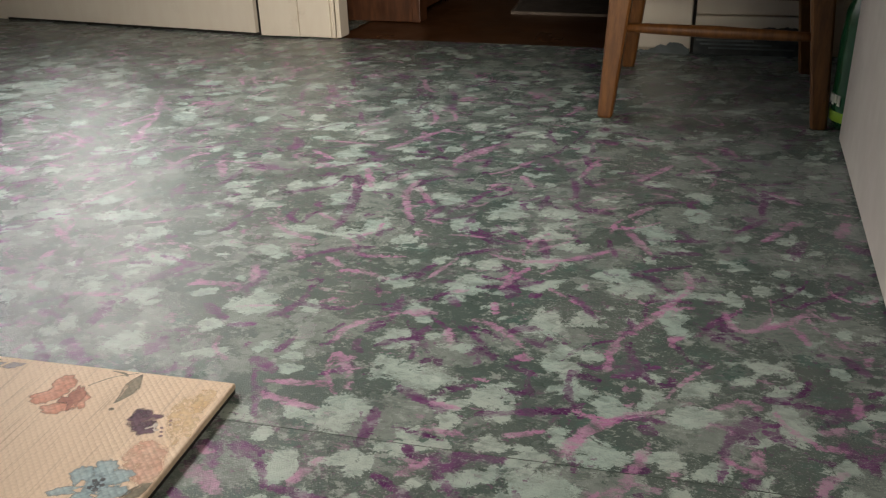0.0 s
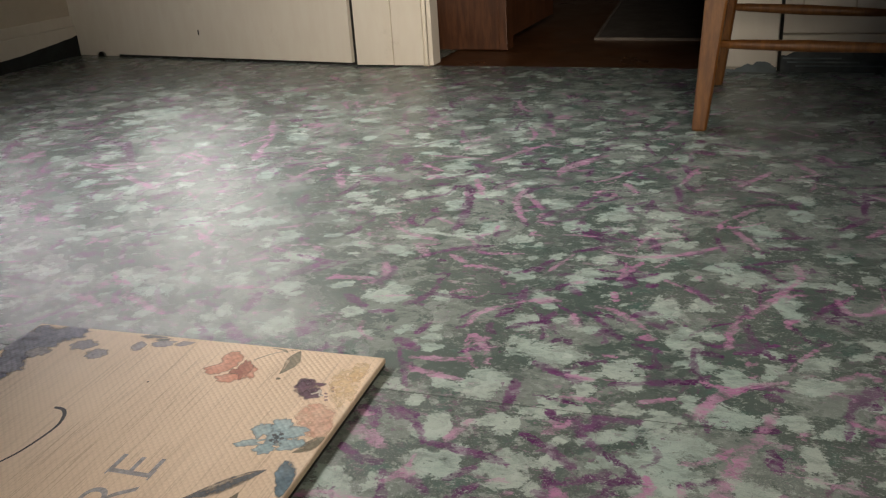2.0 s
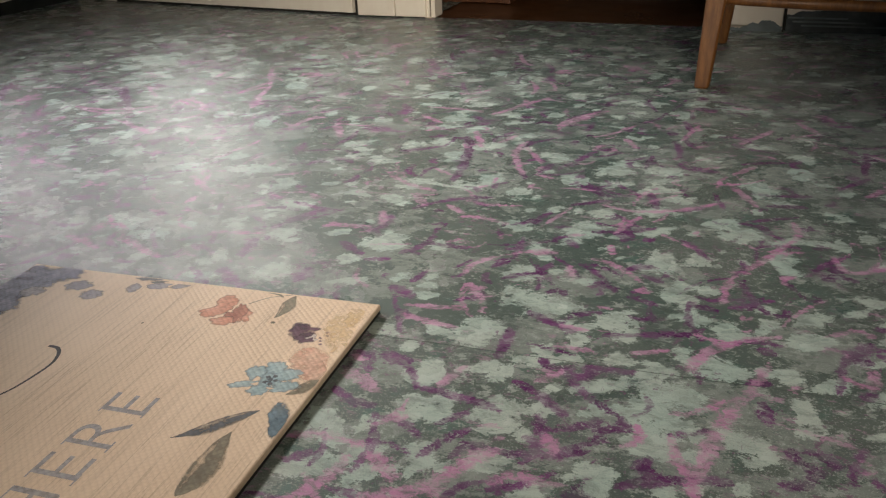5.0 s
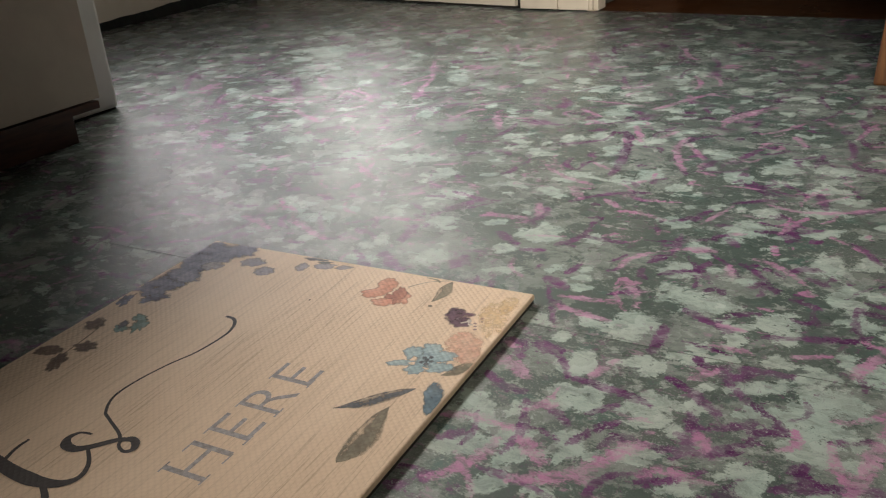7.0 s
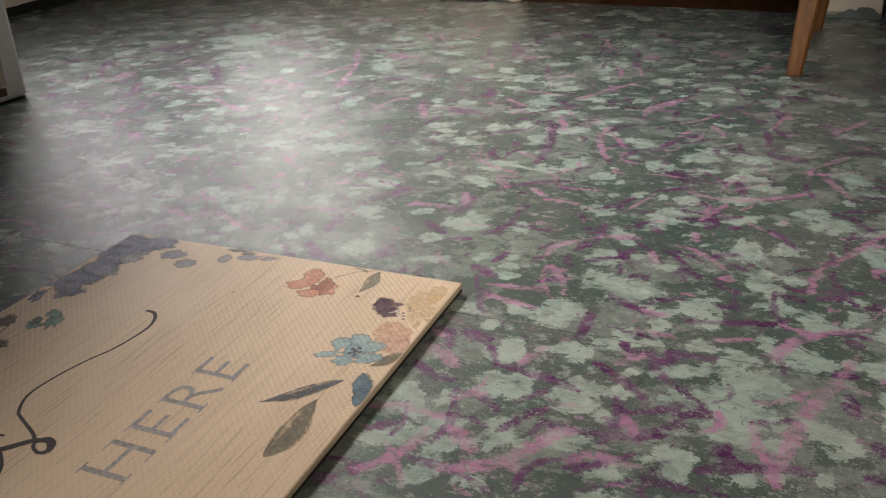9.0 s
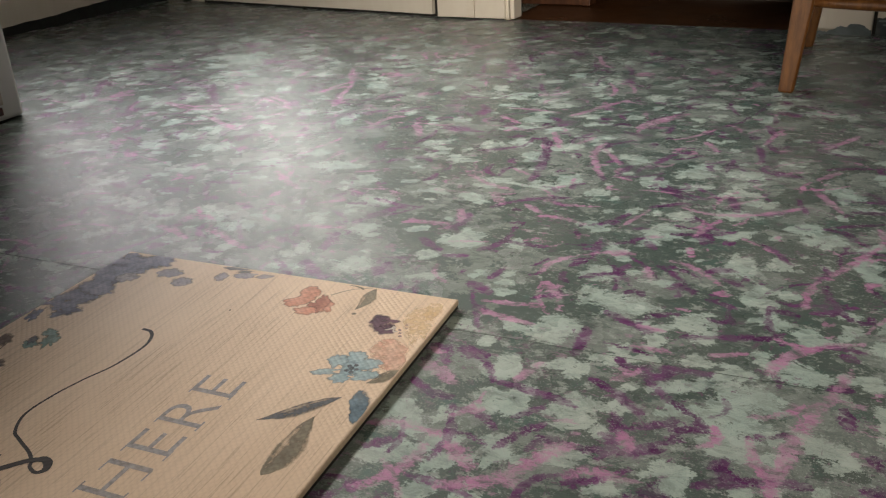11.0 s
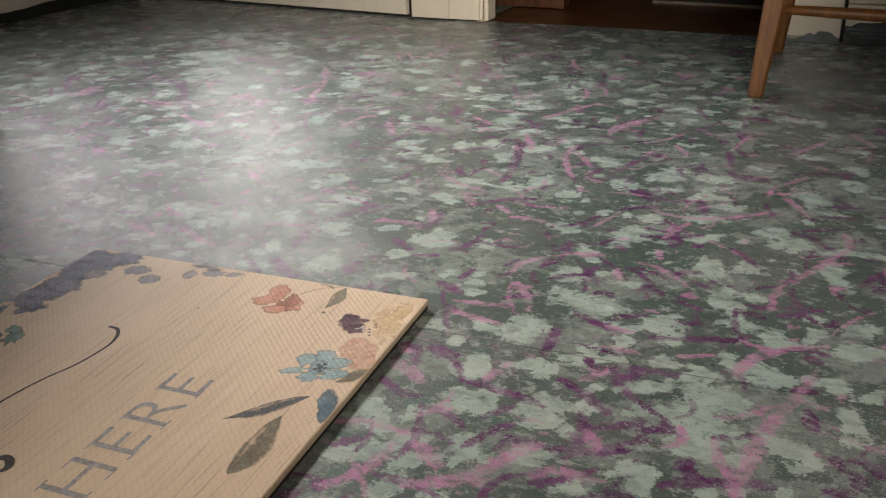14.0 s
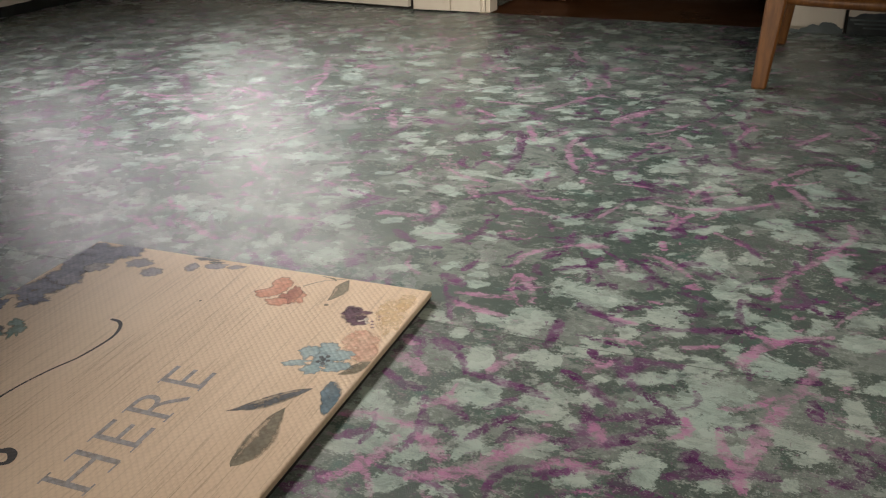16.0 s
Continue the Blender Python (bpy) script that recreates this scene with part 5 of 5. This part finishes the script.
plumf = mat_part("printed_flower", blot([(-0.055, -0.071, 0.0165, 0.0140, 20), (-0.047, -0.083, 0.0120, 0.0100, 20), (-0.062, -0.064, 0.009, 0.010, 0)], 0.22, 4.0), PLUM, "dark plum watercolour flower")
mat_part("stamens", blot([(-0.040, -0.077, 0.0022, 0.0050, 25), (-0.044, -0.081, 0.0042, 0.0016, 40), (-0.036, -0.083, 0.003, 0.0014, 10)], 0.3), CREAMINK, "cream stamens", plumf)
mat_part("stamen_tips", blot([(-0.030 + 0.003 * math.sin(i * 2.1), -0.068 - 0.0055 * i, 0.0015, 0.0021, 30 * i) for i in range(5)]), MAUVE, "mauve stamen tips", plumf)
skyf = mat_part("printed_flower", blot([(-0.064, -0.149, 0.0115, 0.0115, 19), (-0.050, -0.138, 0.0105, 0.0125, 21), (-0.033, -0.146, 0.0125, 0.0110, 21), (-0.068, -0.171, 0.0130, 0.0060, 23), (-0.027, -0.165, 0.0125, 0.0090, 21), (-0.048, -0.176, 0.0110, 0.0090, 21), (-0.046, -0.158, 0.012, 0.012, 0)], 0.2), SKY, "light blue watercolour flower")
mat_part("flower_centre", blot([(-0.045 + 0.005 * math.cos(i * 1.3), -0.158 + 0.0065 * math.sin(i * 1.3), 0.0024, 0.0026, 0) for i in range(5)] + [(-0.045, -0.158, 0.0030, 0.0036, 0)], 0.3), SLATEINK, "dark centre", skyf)
mat_part("printed_leaf", leaf((-0.021, -0.176), (0.0, -0.148), 0.018), OLIVE, "olive watercolour leaf")
mat_part("printed_leaf", blot([(-0.012, -0.207, 0.0095, 0.0230, 20), (-0.007, -0.222, 0.007, 0.014, 20)], 0.2), EDGEBLUE, "slate blue watercolour leaf")
mat_part("printed_leaf", leaf((-0.0852, -0.2564), (-0.0302, -0.2043), 0.0195), SLATEINK, "slate watercolour leaf")
mat_part("printed_leaf", leaf((-0.0405, -0.3180), (-0.0370, -0.2360), 0.030, 0.6), OLIVE, "olive watercolour leaf")
mat_part("printed_flower", blot([(-0.418, -0.045, 0.0300, 0.0330, 19), (-0.385, -0.016, 0.0260, 0.0170, 18), (-0.402, -0.073, 0.016, 0.010, 25), (-0.425, -0.012, 0.012, 0.010, 0), (-0.402, -0.030, 0.034, 0.028, 19), (-0.408, -0.090, 0.028, 0.036, 10)], 0.25, 2.0), VIOLET, "dusky violet watercolour flower")
mat_part("printed_flower", blot([(-0.412, -0.128, 0.0290, 0.0270, 20), (-0.395, -0.150, 0.018, 0.010, 40), (-0.425, -0.168, 0.0080, 0.0150, 19)], 0.35, 5.0), VIOLET, "dusky violet watercolour flower")
for k, spot in enumerate(((-0.389, -0.063, 0.0159, 0.0125, 20), (-0.347, -0.038, 0.0170, 0.0130, 20), (-0.319, -0.053, 0.0152, 0.0120, 19), (-0.282, -0.029, 0.0087, 0.0120, 19), (-0.257, -0.018, 0.0152, 0.0090, 19), (-0.233, -0.014, 0.0116, 0.0060, 19))):
    mat_part("printed_petal", blot([spot], 0.18, k), PALEBLUE, "pale grey-blue watercolour petal")
mat_part("printed_petal", blot([(-0.278, -0.006, 0.018, 0.004, 5), (-0.262, -0.010, 0.010, 0.003, 20)], 0.3), SLATEINK, "dark slate watercolour stroke")
tealf = mat_part("printed_flower", blot([(-0.366, -0.205, 0.0100, 0.0150, 22), (-0.378, -0.193, 0.009, 0.008, 0), (-0.380, -0.218, 0.010, 0.008, 0)], 0.3), TEALINK, "teal watercolour flower")
mat_part("flower_centre", blot([(-0.384, -0.210, 0.0060, 0.0090, 21)], 0.3), SLATEINK, "dark centre", tealf)
for k, spot in enumerate(((-0.415, -0.221, 0.0120, 0.0139, 20), (-0.386, -0.260, 0.0139, 0.0120, 21), (-0.391, -0.292, 0.0090, 0.0207, 22), (-0.417, -0.279, 0.0170, 0.0100, 19))):
    mat_part("printed_leaf", blot([spot], 0.22, k + 7.0), BROWN, "brown watercolour leaf")
mat_part("printed_stem", pen([(-0.405, -0.222), (-0.400, -0.250), (-0.396, -0.285)], [0.001, 0.0016, 0.0012]), BROWN)
mat_part("printed_speck", blot([(-0.224, -0.095, 0.0013, 0.0018, 0)]), BLACK)

script = mat_part("printed_script", pen([(-0.2884, -0.1571), (-0.2765, -0.1589), (-0.2673, -0.1697), (-0.2627, -0.189), (-0.2675, -0.2258), (-0.2775, -0.2529), (-0.2855, -0.2846), (-0.2871, -0.3146), (-0.2757, -0.3365), (-0.2632, -0.3444), (-0.2391, -0.3563), (-0.2287, -0.3651)], [0.0035, 0.0040, 0.0036, 0.0028, 0.0024, 0.0022, 0.0024, 0.0028, 0.0030, 0.0030, 0.0032, 0.0036]), BLACK, "black pen flourish")
mat_part("pen_loop", pen([(-0.2287, -0.3640), (-0.2225, -0.3585), (-0.2144, -0.3611), (-0.2100, -0.3690), (-0.2152, -0.3740), (-0.2250, -0.3700), (-0.2287, -0.3640)], [0.004, 0.0065, 0.0075, 0.0060, 0.0035, 0.0030, 0.0035]), BLACK, "", script)
mat_part("pen_band", pen([(-0.2153, -0.3590), (-0.2305, -0.3629), (-0.2480, -0.3810), (-0.2586, -0.3880), (-0.2705, -0.3860), (-0.2757, -0.3776), (-0.2711, -0.3689), (-0.2599, -0.3667)], [0.004, 0.0060, 0.0070, 0.0085, 0.0095, 0.0060, 0.0030, 0.0026]), BLACK, "", script)
mat_part("pen_tail", pen([(-0.2472, -0.3830), (-0.2301, -0.3980), (-0.2243, -0.4145), (-0.2363, -0.4267), (-0.2636, -0.4306), (-0.3064, -0.4255), (-0.3600, -0.4100), (-0.3900, -0.3800)], [0.0032, 0.0040, 0.0055, 0.0095, 0.0140, 0.0120, 0.0080, 0.0030]), BLACK, "", script)
mat_part("pen_tick", pen([(-0.3014, -0.4258), (-0.3070, -0.4074), (-0.3070, -0.3933)], [0.0045, 0.0035, 0.0030]), BLACK, "", script)
mat_part("pen_drop", pen([(-0.2466, -0.4309), (-0.2294, -0.4422), (-0.2129, -0.4625), (-0.2200, -0.4900)], [0.0045, 0.0060, 0.0080, 0.0040]), BLACK, "", script)

# the word on the mat, with fine serifs
font = bpy.data.curves.new("word", "FONT")
font.body = "HERE"
font.size, font.space_character, font.offset = 0.0600, 1.12, -0.0006
probe = new("word", font)
bpy.context.view_layer.update()
mesh = bpy.data.meshes.new_from_object(probe.evaluated_get(bpy.context.evaluated_depsgraph_get()))
bpy.data.objects.remove(probe)
wide, high = max(v.co.x for v in mesh.vertices) - min(v.co.x for v in mesh.vertices), max(v.co.y for v in mesh.vertices)
left = min(v.co.x for v in mesh.vertices)
bm = bmesh.new()
bm.from_mesh(mesh)
bpy.data.meshes.remove(mesh)
bm.transform(Matrix.Diagonal((0.170 / wide, 0.0435 / high, 1, 1)) @ Matrix.Translation((-left, 0, 0)))
word_z = top_z()
bm.transform(Matrix.Translation((-0.1255, -0.379, word_z)) @ Matrix.Rotation(radians(90), 4, "Z"))
for x in (0.003, 0.031, 0.057, 0.099, 0.147):
    for y in (0.0004, 0.0428):
        bm.faces.new([bm.verts.new((-0.1255 - (y + b), -0.379 + x + a, word_z + 0.000004)) for a, b in ((-0.007, -0.0008), (0.007, -0.0008), (0.007, 0.0008), (-0.007, 0.0008))])
layer = bm.verts.layers.float.new("wash")
for v in bm.verts:
    v[layer] = 0.8
mat_part("printed_word", bm, GREYINK, "grey capital letters HERE")
